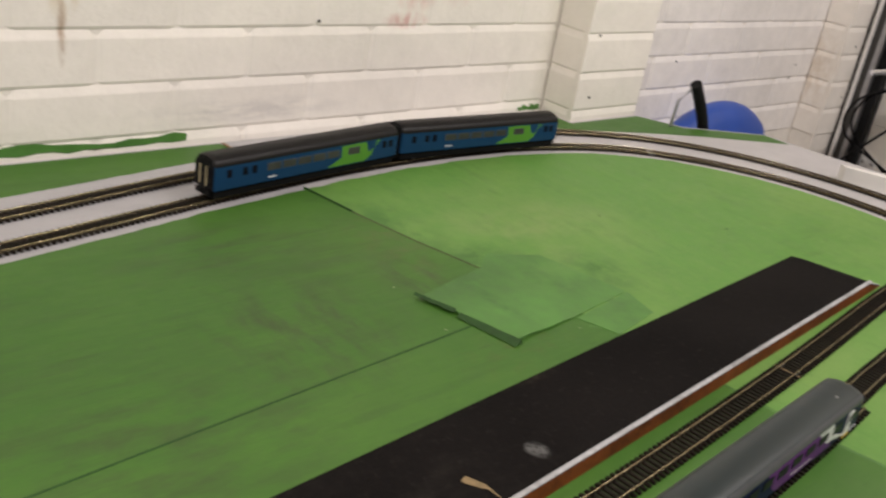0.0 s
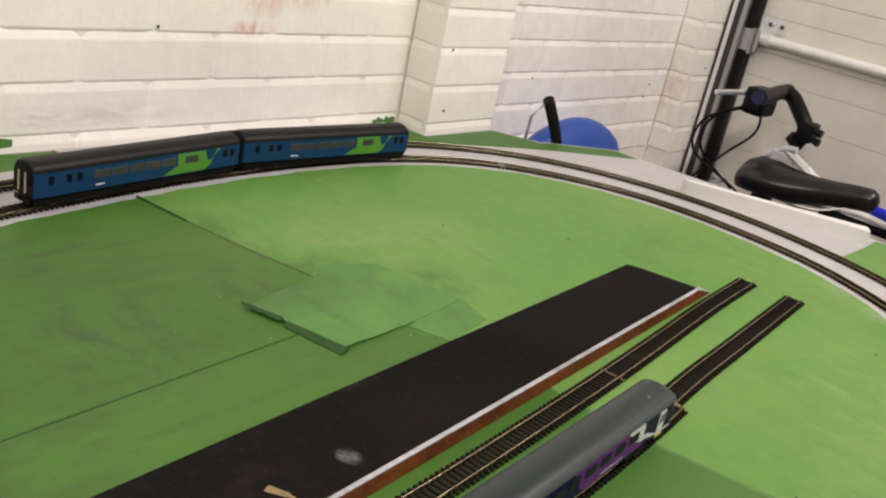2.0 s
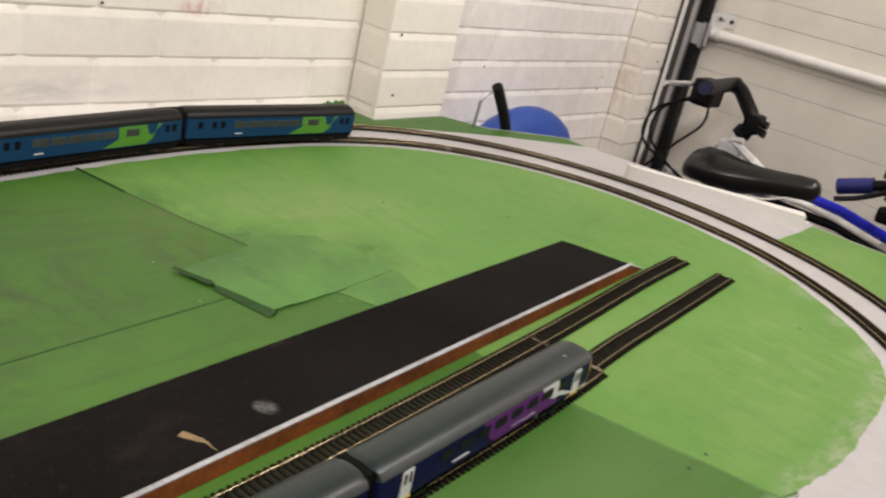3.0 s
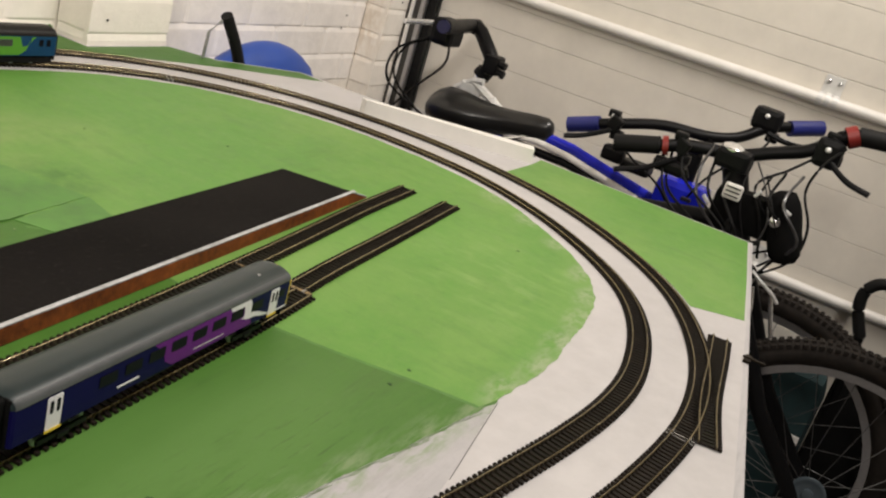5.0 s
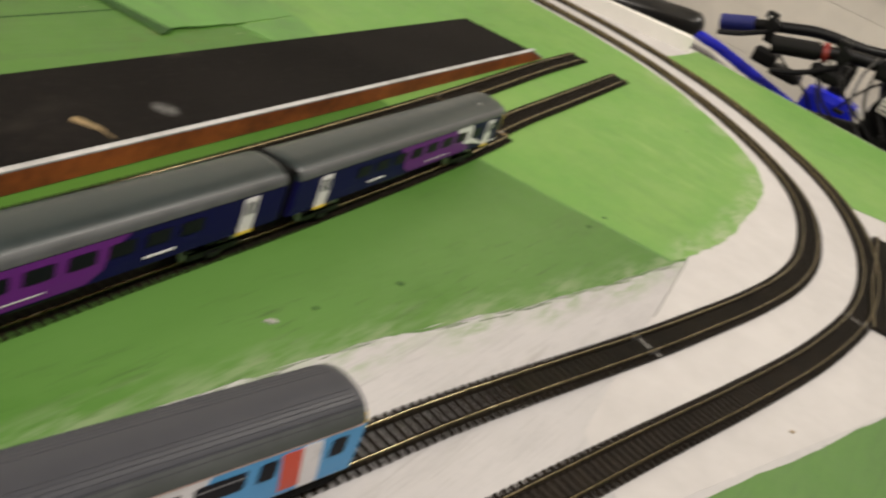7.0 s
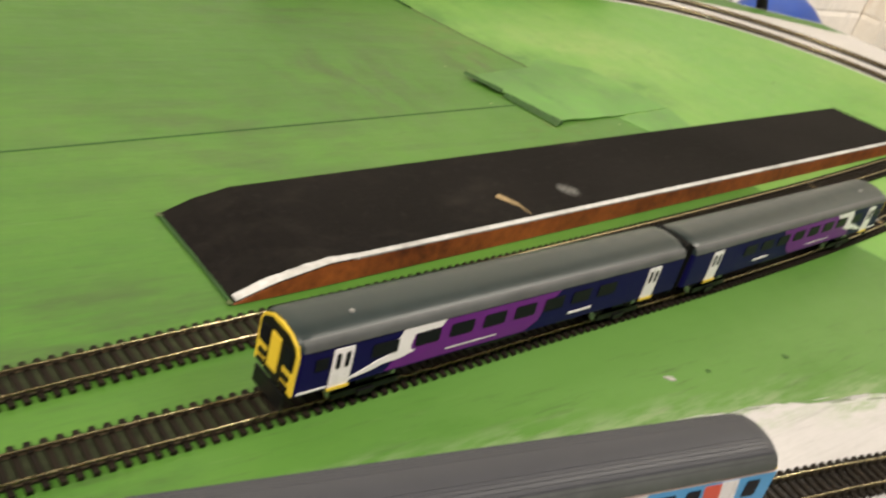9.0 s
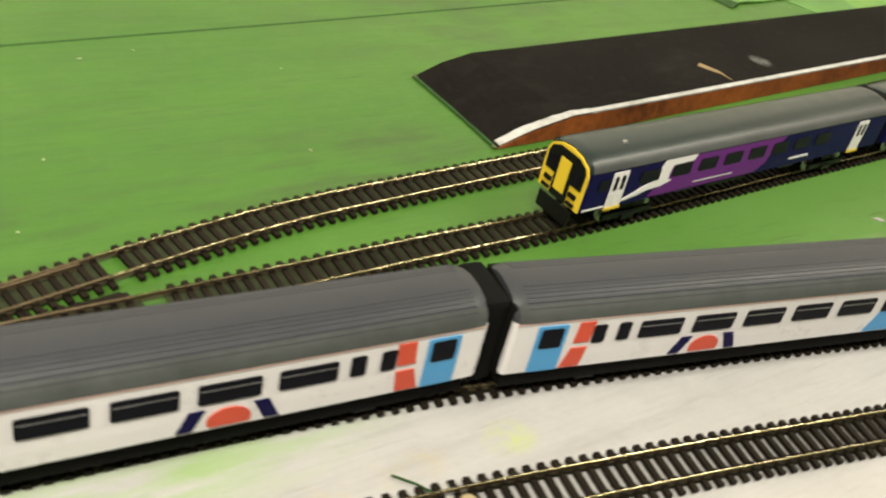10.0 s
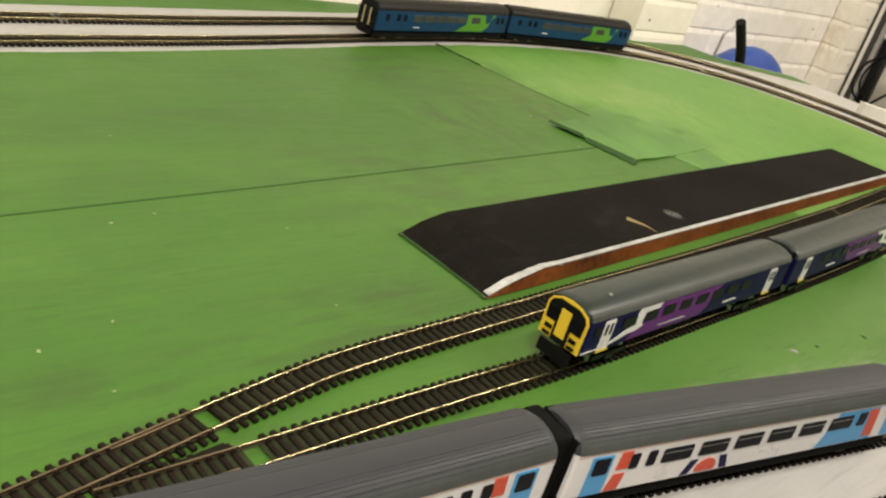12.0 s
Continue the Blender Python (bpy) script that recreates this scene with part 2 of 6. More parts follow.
M_TARMAC = material("black_platform_card", (0.0098, 0.0084, 0.0077), 0.9, spec=0.08, var=0.28, scale=220, bump=0.6, dist=0.0006)
tone_blotch(M_TARMAC, (1.2, 1.50, T), (0.7, 0.2, 0.1), (0.034, 0.030, 0.028), 0.55, 110, (1, 1, 1), 0.57)
tone_blotch(M_TARMAC, (0.85, 1.47, T), (0.25, 0.1, 0.1), (0.022, 0.019, 0.016), 0.6, 22, (1, 2, 1), 0.5)
for dx, dy, r, k in ((0, 0, 1.0, 0.9), (-0.004, 0.003, 0.7, 0.8), (0.004, -0.003, 0.6, 0.7)):
    tone_blotch(M_TARMAC, (1.021 + dx, 1.467 + dy, T), (0.0105 * r, 0.0125 * r, 0.1), (0.13, 0.13, 0.125), k, 260, (1, 1, 1), 0.34)
tone_blotch(M_TARMAC, (1.10, 1.54, T), (0.03, 0.006, 0.1), (0.045, 0.038, 0.028), 0.6, 120, (1, 1, 1), 0.45)
M_MID = material("mid_green_paint_edge", (0.085, 0.212, 0.040), 0.55, var=0.2, scale=60)
M_TERRA = material("orange_brick_paper", (0.42, 0.12, 0.026), 0.6, var=0.25, scale=130, bump=0.2, dark=(0.11, 0.026, 0.009), tone_blotch=16)
M_EDGE = material("white_edge_paint", (0.50, 0.50, 0.51), 0.6, var=0.15, scale=160, dark=(0.24, 0.235, 0.23), tone_blotch=25)
M_TAN = material("tan_chipped_card", (0.27, 0.19, 0.09), 0.7, var=0.3, scale=160)
M_SCUFF = material("grey_scuff", (0.085, 0.085, 0.082), 0.7, var=0.1, scale=100)
M_FLECK = material("pale_dried_fleck", (0.27, 0.34, 0.18), 0.6, var=0.2, scale=300)
M_PLASTER = material("white_filler", (0.42, 0.41, 0.39), 0.6, var=0.2, scale=80)
M_NAVY = material("navy_blue_plastic", (0.0060, 0.0050, 0.052), 0.42, spec=0.06, var=0.05, scale=60, bump=0.0)
M_PURPLE = material("purple_plastic", (0.125, 0.014, 0.19), 0.4, spec=0.15, var=0.05, scale=60, bump=0.0)
M_CWHITE = material("white_livery_plastic", (0.76, 0.73, 0.77), 0.3, var=0.03, scale=60, bump=0.0)
M_YELLOW = material("yellow_livery_plastic", (0.74, 0.52, 0.045), 0.35, var=0.04, scale=60, bump=0.0)
M_ROOF = material("grey_roof_plastic", (0.017, 0.027, 0.028), 0.36, spec=0.4, var=0.12, scale=90, bump=0.1, dist=0.0003)
M_ROOFSHEEN = material("pale_grey_roof_sheen", (0.075, 0.080, 0.082), 0.4, spec=0.4, var=0.15, scale=90, bump=0.1, dist=0.0003)
M_ROOFG = material("mid_grey_roof_plastic", (0.040, 0.042, 0.051), 0.48, spec=0.3, var=0.06, scale=90, bump=0.1, dist=0.0003)
M_ROOFB = material("black_roof_plastic", (0.0095, 0.0085, 0.0085), 0.45, spec=0.25, var=0.1, scale=90, bump=0.1, dist=0.0003)
M_GRIP = material("blue_rubber_grip", (0.012, 0.018, 0.15), 0.5, var=0.1, scale=80)
M_BLACK = material("black_plastic", (0.0055, 0.0055, 0.006), 0.42, spec=0.16, var=0.1, scale=80, bump=0.1, dist=0.0003)
M_GLASS = material("dark_window_plastic", (0.006, 0.006, 0.010), 0.35, spec=0.08, var=0.1, scale=80, bump=0.0)
M_CREAM = material("pale_window_blind", (0.050, 0.052, 0.046), 0.35, spec=0.2, var=0.2, scale=80, bump=0.0)
M_BLUE = material("mid_blue_livery_plastic", (0.007, 0.041, 0.106), 0.38, spec=0.2, var=0.05, scale=60, bump=0.0)
M_SKY = material("sky_blue_livery_plastic", (0.085, 0.33, 0.66), 0.35, spec=0.2, var=0.04, scale=60, bump=0.0)
M_LIME = material("lime_green_livery_plastic", (0.085, 0.25, 0.030), 0.38, spec=0.2, var=0.05, scale=60, bump=0.0)
M_DARKRED = material("dark_red_rubber", (0.22, 0.018, 0.014), 0.45, var=0.1, scale=60, bump=0.0)
M_RED = material("orange_red_livery_plastic", (0.62, 0.085, 0.05), 0.38, spec=0.2, var=0.05, scale=60, bump=0.0)
M_PINK = material("faded_pink_line", (0.62, 0.43, 0.40), 0.4, var=0.05, scale=60, bump=0.0)
M_STEEL = material("grey_steel", (0.45, 0.45, 0.46), 0.35, 0.9, var=0.1, scale=120, bump=0.0)
M_SPOKE = material("dull_steel_spoke", (0.20, 0.20, 0.20), 0.4, 0.9, var=0.3, scale=40, bump=0.0)
M_ZINC = material("bright_zinc_steel", (0.72, 0.72, 0.70), 0.4, 0.25, var=0.08, scale=60, bump=0.0)
M_CHROME = material("chrome", (0.85, 0.85, 0.85), 0.22, 0.85, var=0.03, scale=80, bump=0.0)
M_DOOR = material("beige_grey_door_paint", (0.73, 0.69, 0.615), 0.45, var=0.05, scale=14, bump=0.1, dist=0.001)
M_BAR = material("white_painted_tube", (0.80, 0.78, 0.74), 0.4, var=0.04, scale=30)
M_TYRE = material("dirty_black_tyre", (0.022, 0.018, 0.015), 0.8, spec=0.2, var=0.3, scale=60, bump=0.3)
M_MATT = material("matt_black_fabric", (0.006, 0.006, 0.006), 0.85, spec=0.1, var=0.3, scale=60, bump=0.4)
M_RUBBER = material("black_rubber", (0.008, 0.008, 0.008), 0.6, spec=0.18, var=0.15, scale=60, bump=0.2)
M_POST = material("dark_door_frame", (0.045, 0.042, 0.038), 0.45, var=0.15, scale=20, stretch=(1, 1, 0.2))
M_PLUG = material("dark_blue_plug", (0.012, 0.012, 0.055), 0.4, var=0.1, scale=60, bump=0.0)
M_BIKEBLUE = material("blue_bike_paint", (0.014, 0.021, 0.52), 0.2, 0.0, var=0.05, scale=30, bump=0.0)
M_TUB = material("blue_plastic_tub", (0.018, 0.070, 0.36), 0.4, var=0.06, scale=20)
M_FRAMEGREY = material("pale_grey_frame_print", (0.075, 0.095, 0.11), 0.4, spec=0.2, var=0.1, scale=80, bump=0.0)
M_TEAL = material("dark_teal_canvas", (0.010, 0.036, 0.040), 0.8, var=0.2, scale=60, bump=0.4)
M_LEATHER = material("black_saddle_vinyl", (0.012, 0.012, 0.012), 0.32, var=0.15, scale=160, bump=0.2, dist=0.0004)
M_KRAFT = material("brown_cardboard", (0.34, 0.23, 0.13), 0.75, var=0.12, scale=30)
M_WOOD = material("bare_wood", (0.30, 0.20, 0.10), 0.7, var=0.2, scale=20, stretch=(1, 1, 0.15))

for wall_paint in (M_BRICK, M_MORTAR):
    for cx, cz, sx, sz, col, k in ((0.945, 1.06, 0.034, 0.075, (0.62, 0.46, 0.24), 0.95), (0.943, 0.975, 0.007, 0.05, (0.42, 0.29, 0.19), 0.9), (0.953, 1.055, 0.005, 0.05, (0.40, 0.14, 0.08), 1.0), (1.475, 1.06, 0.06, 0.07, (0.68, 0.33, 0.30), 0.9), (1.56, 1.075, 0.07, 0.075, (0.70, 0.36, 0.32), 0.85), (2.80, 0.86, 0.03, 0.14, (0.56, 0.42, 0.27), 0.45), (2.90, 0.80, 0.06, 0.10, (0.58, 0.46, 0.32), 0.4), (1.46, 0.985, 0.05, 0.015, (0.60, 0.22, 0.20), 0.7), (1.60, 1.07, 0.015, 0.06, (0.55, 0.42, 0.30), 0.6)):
        tone_blotch(wall_paint, (cx, 2.2, cz), (sx, 0.1, sz), col, k, 60, (1.6, 1, 0.5), 0.38)
    # a faint grey band low on the wall, just above the board
    tone_blotch(wall_paint, (1.20, 2.2, 0.862), (0.20, 0.1, 0.022), (0.50, 0.48, 0.47), 0.45, 16, (1, 1, 5), 0.42)
    tone_blotch(wall_paint, (0.70, 2.2, 0.850), (0.25, 0.1, 0.03), (0.62, 0.60, 0.50), 0.5, 16, (1, 1, 4), 0.45)


# ---- mesh helpers ----
def link(name, bm, mat, parent=None, label="", smooth=False, loc=None):
    bmesh.ops.recalc_face_normals(bm, faces=bm.faces[:])
    me = bpy.data.meshes.new(name)
    bm.to_mesh(me)
    bm.free()
    for m in (mat if isinstance(mat, (list, tuple)) else [mat]):
        me.materials.append(m)
    if smooth:
        for p in me.polygons:
            p.use_smooth = True
        me.set_sharp_from_angle(angle=radians(40))
    ob = new(name, me)
    ob.parent = parent
    if loc is not None:
        ob.location = loc
    if label:
        ob["label"] = label
    return ob


def part(name, bm, mat, parent, label="", smooth=False):
    return link(name, bm, mat, parent, label, smooth)


def thing(name, label, category, group="", m=None):
    ob = new(name)
    ob.empty_display_size = 0.02
    tagged(ob, label, category, group)
    if m is not None:
        ob.matrix_world = m
    return ob


def box(bm, x0, x1, y0, y1, z0, z1, bevel=0.0, m=None, mi=0):
    vs = [bm.verts.new((x, y, z)) for x in (x0, x1) for y in (y0, y1) for z in (z0, z1)]
    fs = [bm.faces.new([vs[i] for i in q]) for q in ((0, 1, 3, 2), (4, 6, 7, 5), (0, 4, 5, 1), (2, 3, 7, 6), (0, 2, 6, 4), (1, 5, 7, 3))]
    for f in fs:
        f.material_index = mi
    if bevel:
        es = {e for f in fs for e in f.edges}
        r = bmesh.ops.bevel(bm, geom=list(es), offset=bevel, segments=2, profile=0.6, affect="EDGES", clamp_overlap=True)
        vs = list({v for f in r["faces"] for v in f.verts} | {v for v in vs if v.is_valid})
    if m is not None:
        for v in vs:
            v.co = m @ v.co
    return bm


def prism(bm, poly, z0, z1, mi=0):
    """An upright block on a plan polygon."""
    lo = [bm.verts.new((x, y, z0)) for x, y in poly]
    hi = [bm.verts.new((x, y, z1)) for x, y in poly]
    n = len(poly)
    fs = [bm.faces.new(hi), bm.faces.new(lo[::-1])]
    for i in range(n):
        j = (i + 1) % n
        fs.append(bm.faces.new((lo[i], lo[j], hi[j], hi[i])))
    for f in fs:
        f.material_index = mi
    return bm


def frames_along(pts, up=(0, 0, 1)):
    pts = [Vector(p) for p in pts]
    out = []
    for i, p in enumerate(pts):
        d = (pts[min(i + 1, len(pts) - 1)] - pts[max(i - 1, 0)]).normalized()
        u = Vector(up)
        if abs(d.dot(u)) > 0.95:
            u = Vector((1, 0, 0))
        s = d.cross(u).normalized()
        out.append((p, s, s.cross(d).normalized()))
    return out


def sweep(bm, pts, profile, close_ends=True, up=(0, 0, 1), mi=0):
    """A profile of (side, up) pairs drawn along a line of points."""
    rings = [[bm.verts.new(p + s * a + u * b) for a, b in profile] for p, s, u in frames_along(pts, up)]
    n = len(profile)
    for r, q in zip(rings, rings[1:]):
        for i in range(n):
            j = (i + 1) % n
            bm.faces.new((r[i], r[j], q[j], q[i])).material_index = mi
    if close_ends:
        bm.faces.new(rings[0][::-1]).material_index = mi
        bm.faces.new(rings[-1]).material_index = mi
    return bm


def tube(bm, pts, r, n=10, mi=0):
    return sweep(bm, pts, [(r * math.cos(2 * math.pi * i / n), r * math.sin(2 * math.pi * i / n)) for i in range(n)], mi=mi)


def curve_points(ctrl, n=12):
    """A smooth line through control points."""
    P = [Vector(p) for p in ctrl]
    P = [2 * P[0] - P[1]] + P + [2 * P[-1] - P[-2]]
    out = []
    for i in range(1, len(P) - 2):
        a, b, c, d = P[i - 1:i + 3]
        for k in range(n):
            t = k / n
            out.append(0.5 * (2 * b + (c - a) * t + (2 * a - 5 * b + 4 * c - d) * t * t + (3 * b - 3 * c + d - a) * t ** 3))
    out.append(P[-2])
    return out


def lathe(bm, prof, n=24, m=None, mi=0):
    """A profile of (radius, z) pairs turned round the z axis."""
    rings = []
    for r, z in prof:
        rings.append([bm.verts.new((r * math.cos(2 * math.pi * i / n), r * math.sin(2 * math.pi * i / n), z)) for i in range(n)])
    for a, b in zip(rings, rings[1:]):
        for i in range(n):
            j = (i + 1) % n
            bm.faces.new((a[i], a[j], b[j], b[i])).material_index = mi
    for end in (rings[0], rings[-1]):
        bm.faces.new(end).material_index = mi
    if m is not None:
        for ring in rings:
            for v in ring:
                v.co = m @ v.co
    return bm


class Line:
    """A plan line measured by its length."""

    def __init__(self, ctrl, n=24):
        pts = np.array([p[:2] for p in curve_points([(x, y, 0) for x, y in ctrl], n)])
        for _ in range(30):
            pts[1:-1] = 0.25 * pts[:-2] + 0.5 * pts[1:-1] + 0.25 * pts[2:]
        self.p = pts
        self.s = np.concatenate([[0], np.cumsum(np.hypot(*np.diff(pts, axis=0).T))])
        self.length = float(self.s[-1])

    def at(self, s):
        x, y = np.interp(s, self.s, self.p[:, 0]), np.interp(s, self.s, self.p[:, 1])
        e = 0.004
        dx = np.interp(s + e, self.s, self.p[:, 0]) - np.interp(s - e, self.s, self.p[:, 0])
        dy = np.interp(s + e, self.s, self.p[:, 1]) - np.interp(s - e, self.s, self.p[:, 1])
        a = math.atan2(dy, dx)
        return float(x), float(y), a

    def offset(self, d):
        """The points of a line running d to the left of this one."""
        out = []
        for s in np.linspace(0, self.length, 220):
            x, y, a = self.at(s)
            k = d(x, y) if callable(d) else d
            out.append((x - k * math.sin(a), y + k * math.cos(a)))
        return out

    def nearest(self, x, y):
        return float(self.s[np.argmin((self.p[:, 0] - x) ** 2 + (self.p[:, 1] - y) ** 2)])


# ---- plan lines of the tracks ----
INNER = Line([(-0.40, 1.305), (0.0, 1.288), (0.37, 1.2620), (0.5, 1.2490), (0.67, 1.2200), (0.8, 1.1935), (0.88, 1.1779), (0.977, 1.1604), (1.16, 1.1198),
              (1.25, 1.102), (1.35, 1.084), (1.45, 1.073), (1.545, 1.077), (1.66, 1.104), (1.758, 1.152), (1.846, 1.231), (1.922, 1.333),
              (1.974, 1.45), (1.988, 1.56), (1.982, 1.67), (1.954, 1.775), (1.90, 1.868), (1.83, 1.943), (1.75, 1.997), (1.64, 2.034),
              (1.52, 2.052), (1.38, 2.055), (1.245, 2.046), (1.08, 2.023), (0.98, 2.006), (0.795, 1.972), (0.53, 1.934), (0.0, 1.858), (-0.40, 1.80)])
OUTER = Line(INNER.offset(lambda x, y: -0.068 - 0.016 * min(1, max(0, (x - 1.6) / 0.3)))[::6])
SIDE_A = Line([(0.10, 1.305), (0.25, 1.322), (0.348, 1.340), (0.425, 1.356), (0.48, 1.367), (0.545, 1.378), (0.64, 1.385), (0.721, 1.390), (0.82, 1.3968), (0.93, 1.4035), (1.06, 1.4128), (1.20, 1.4247), (1.35, 1.4388), (1.45, 1.4495), (1.55, 1.4612), (1.65, 1.4725), (1.786, 1.484)])
SIDE_B = Line([(0.25, 1.3195), (0.38, 1.324), (0.445, 1.3252), (0.511, 1.3267), (0.60, 1.3285), (0.685, 1.329), (0.80, 1.3332), (0.90, 1.3382), (1.0, 1.3422), (1.10, 1.3478), (1.20, 1.3545), (1.30, 1.3632), (1.368, 1.3708)])
SIDE_C = Line([(1.3715, 1.3805), (1.448, 1.3892), (1.547, 1.3975), (1.66, 1.4075), (1.798, 1.420)])     # set back from the piece before it


# ---- room ----
def structure(ob, label=""):
    return tagged(ob, label, kind="structure")


WALL_Y = 2.20
bm = bmesh.new()
box(bm, -1.6, 3.10, WALL_Y, WALL_Y + 0.2, 0.0, 2.5)
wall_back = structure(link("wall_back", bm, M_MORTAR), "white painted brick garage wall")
bm = bmesh.new()
box(bm, 1.812, 1.992, 2.128, WALL_Y - 0.002, 0.0, 2.498)
pier = structure(link("wall_pier", bm, M_MORTAR), "white painted brick pier on the wall")
bm = bmesh.new()
box(bm, 2.80, 2.99, 2.135, WALL_Y - 0.002, 0.0, 2.498)
nib = structure(link("wall_nib", bm, M_MORTAR), "white painted brick nib beside the garage door")
bm = bmesh.new()
box(bm, -1.6, 3.3, -2.4, 2.4, -0.1, 0.0)
structure(link("floor", bm, M_FLOOR), "bare grey concrete garage floor")
bm = bmesh.new()
box(bm, -1.6, 3.3, -2.4, 2.4, 2.502, 2.6)
structure(link("ceiling", bm, M_CEIL), "unseen garage ceiling, dark to cut bounced light")
bm = bmesh.new()
box(bm, -1.8, -1.602, -2.4, 2.4, 0.0, 2.5)
structure(link("wall_left", bm, M_UNSEENWALL), "unseen garage wall, dark to cut bounced light")
bm = bmesh.new()
box(bm, -1.6, 3.3, -2.6, -2.402, 0.0, 2.5)
structure(link("wall_front", bm, M_UNSEENWALL), "unseen garage wall, dark to cut bounced light")
bm = bmesh.new()
box(bm, 3.0, 3.2, 2.102, 2.4, 0.0, 2.5)
structure(link("wall_right", bm, M_MORTAR), "white painted garage wall beside the door")

# ---- layout board ----
TABLE = [(-0.45, 0.70), (0.3, 0.80), (1.352, 0.932), (2.262, 1.058), (2.258, 1.47), (2.235, 1.65), (2.20, 1.86), (2.19, 1.955), (2.04, 2.04), (1.997, 2.122), (1.81, 2.124), (1.808, 2.194), (-0.45, 2.194)]
board = thing("layout_board", "large white-painted plywood railway board on timber legs", "model table")
bm = bmesh.new()
prism(bm, TABLE, T - 0.018, T)
part("board_top", bm, M_WHITE, board, "white-painted board top")
bm = bmesh.new()
prism(bm, [(x * 0.985 + 0.01, y * 0.985 + 0.02) for x, y in TABLE], T - 0.09, T - 0.0185)
part("board_frame", bm, M_PLY, board, "bare timber frame")
for lx, ly in ((-0.3, 0.9), (-0.3, 2.05), (2.05, 1.15), (1.7, 2.0)):
    bm = bmesh.new()
    box(bm, lx - 0.03, lx + 0.03, ly - 0.03, ly + 0.03, 0.0, T - 0.0905)
    part("leg", bm, M_WOOD, board)

# painted green areas, with the ragged edge that a brush leaves
rng = random.Random(5)


def ragged(pts, amp, keep=()):
    """A brushed edge: slow wobble with short dry-brush fingers along it."""
    out = []
    k = 0.0
    for i, (x, y) in enumerate(pts):
        qx, qy = pts[min(i + 1, len(pts) - 1)]
        L = math.hypot(qx - x, qy - y) or 1.0
        tx, ty = (qx - x) / L, (qy - y) / L
        k = 0.8 * k + rng.uniform(-amp, amp) * 0.45
        px, py = x - ty * k, y + tx * k
        out.append((px, py))
        if L > 1e-6 and rng.random() < 0.25:
            f, d = min(0.008, rng.uniform(0.3, 0.85) * L), -amp * rng.uniform(0.15, 0.5)
            out.append((px + tx * f - ty * d, py + ty * f + tx * d))
            out.append((px + tx * 0.2 * f - ty * d * 0.1, py + ty * 0.2 * f + tx * d * 0.1))
    return out


def poly_line(a, b, n):
    return [(a[0] + (b[0] - a[0]) * i / n, a[1] + (b[1] - a[1]) * i / n) for i in range(n)]


def along(line, s0, s1, d, n):
    out = []
    for s in np.linspace(s0, s1, n):
        x, y, a = line.at(s)
        k = d(x, y) if callable(d) else d
        out.append((x - k * math.sin(a), y + k * math.cos(a)))
    return out


def inner_gap(x, y):
    """Width of the white strip between the inner track and the green paint."""
    w = 0.026
    if y < 1.42:
        w = float(np.interp(x, (0.40, 0.55, 0.76, 0.95, 1.10, 1.28, 1.40, 1.55, 1.65, 1.78, 1.90), (0.026, 0.035, 0.0575, 0.065, 0.063, 0.067, 0.070, 0.074, 0.060, 0.036, 0.028)))
    return w


s_seam = INNER.nearest(1.172, 2.04)
s_join = INNER.nearest(1.345, 1.08)
green = thing("green_paint_light", "light green paint brushed on the board", "paint area")
tagged(green, kind="structure")
SEAM = [(1.173, 2.014), (1.186, 1.93), (1.206, 1.832), (1.229, 1.744)]
light = ragged(along(INNER, s_join, s_seam, inner_gap, 260), 0.0030)
light += poly_line(SEAM[0], SEAM[1], 4) + poly_line(SEAM[1], SEAM[2], 4) + poly_line(SEAM[2], SEAM[3], 4)
light += [SEAM[3], (1.25, 1.66), (1.27, 1.55), (1.285, 1.40), (1.290, 1.345), (1.301, 1.29), (1.317, 1.225), (1.33, 1.16)]
bm = bmesh.new()
prism(bm, light, T - 0.001, T + 0.0005)
part("light_green_paint", bm, M_GREEN_L, green)
dark_area = thing("green_paint_dark", "darker green brushed paint on the older board", "paint area")
tagged(dark_area, kind="structure")
dk = ragged(along(INNER, INNER.nearest(-0.39, 1.30), s_join, inner_gap, 300), 0.0030)
dk += [(1.33, 1.16), (1.317, 1.225), (1.301, 1.29), (1.290, 1.345), (1.285, 1.40), (1.27, 1.55), (1.25, 1.66), SEAM[3], SEAM[2], SEAM[1], SEAM[0]]
dk += ragged(along(INNER, s_seam + 0.01, INNER.length - 0.01, inner_gap, 260), 0.0016)
bm = bmesh.new()
prism(bm, dk, T - 0.001, T + 0.0003)
part("dark_green_paint", bm, M_GREEN_D, dark_area)

newer = thing("white_paint_newer", "clean white paint on the newer board round the bend", "paint area")
tagged(newer, kind="structure")
bm = bmesh.new()
prism(bm, [(0.985, 1.056), (1.345, 0.9405), (1.845, 1.005), (2.254, 1.062), (2.256, 1.466), (2.232, 1.65), (2.197, 1.858), (2.186, 1.95), (2.04, 2.03), (1.99, 2.114), (1.81, 2.116), (1.80, 2.188), (1.172, 2.188), (1.176, 1.98), (1.60, 1.90), (1.80, 1.60), (1.72, 1.30), (1.45, 1.19), (1.352, 1.152), (1.215, 1.132), (1.10, 1.116), (1.03, 1.105)], T - 0.0005, T + 0.00012)
part("clean_white_paint", bm, M_NEWWHITE, newer)

outer_corner = thing("green_paint_corner", "light green paint in the outer corner of the board", "paint area")
tagged(outer_corner, kind="structure")
s0, s1 = OUTER.nearest(1.835, 1.04), OUTER.nearest(2.058, 1.46)
bm = bmesh.new()
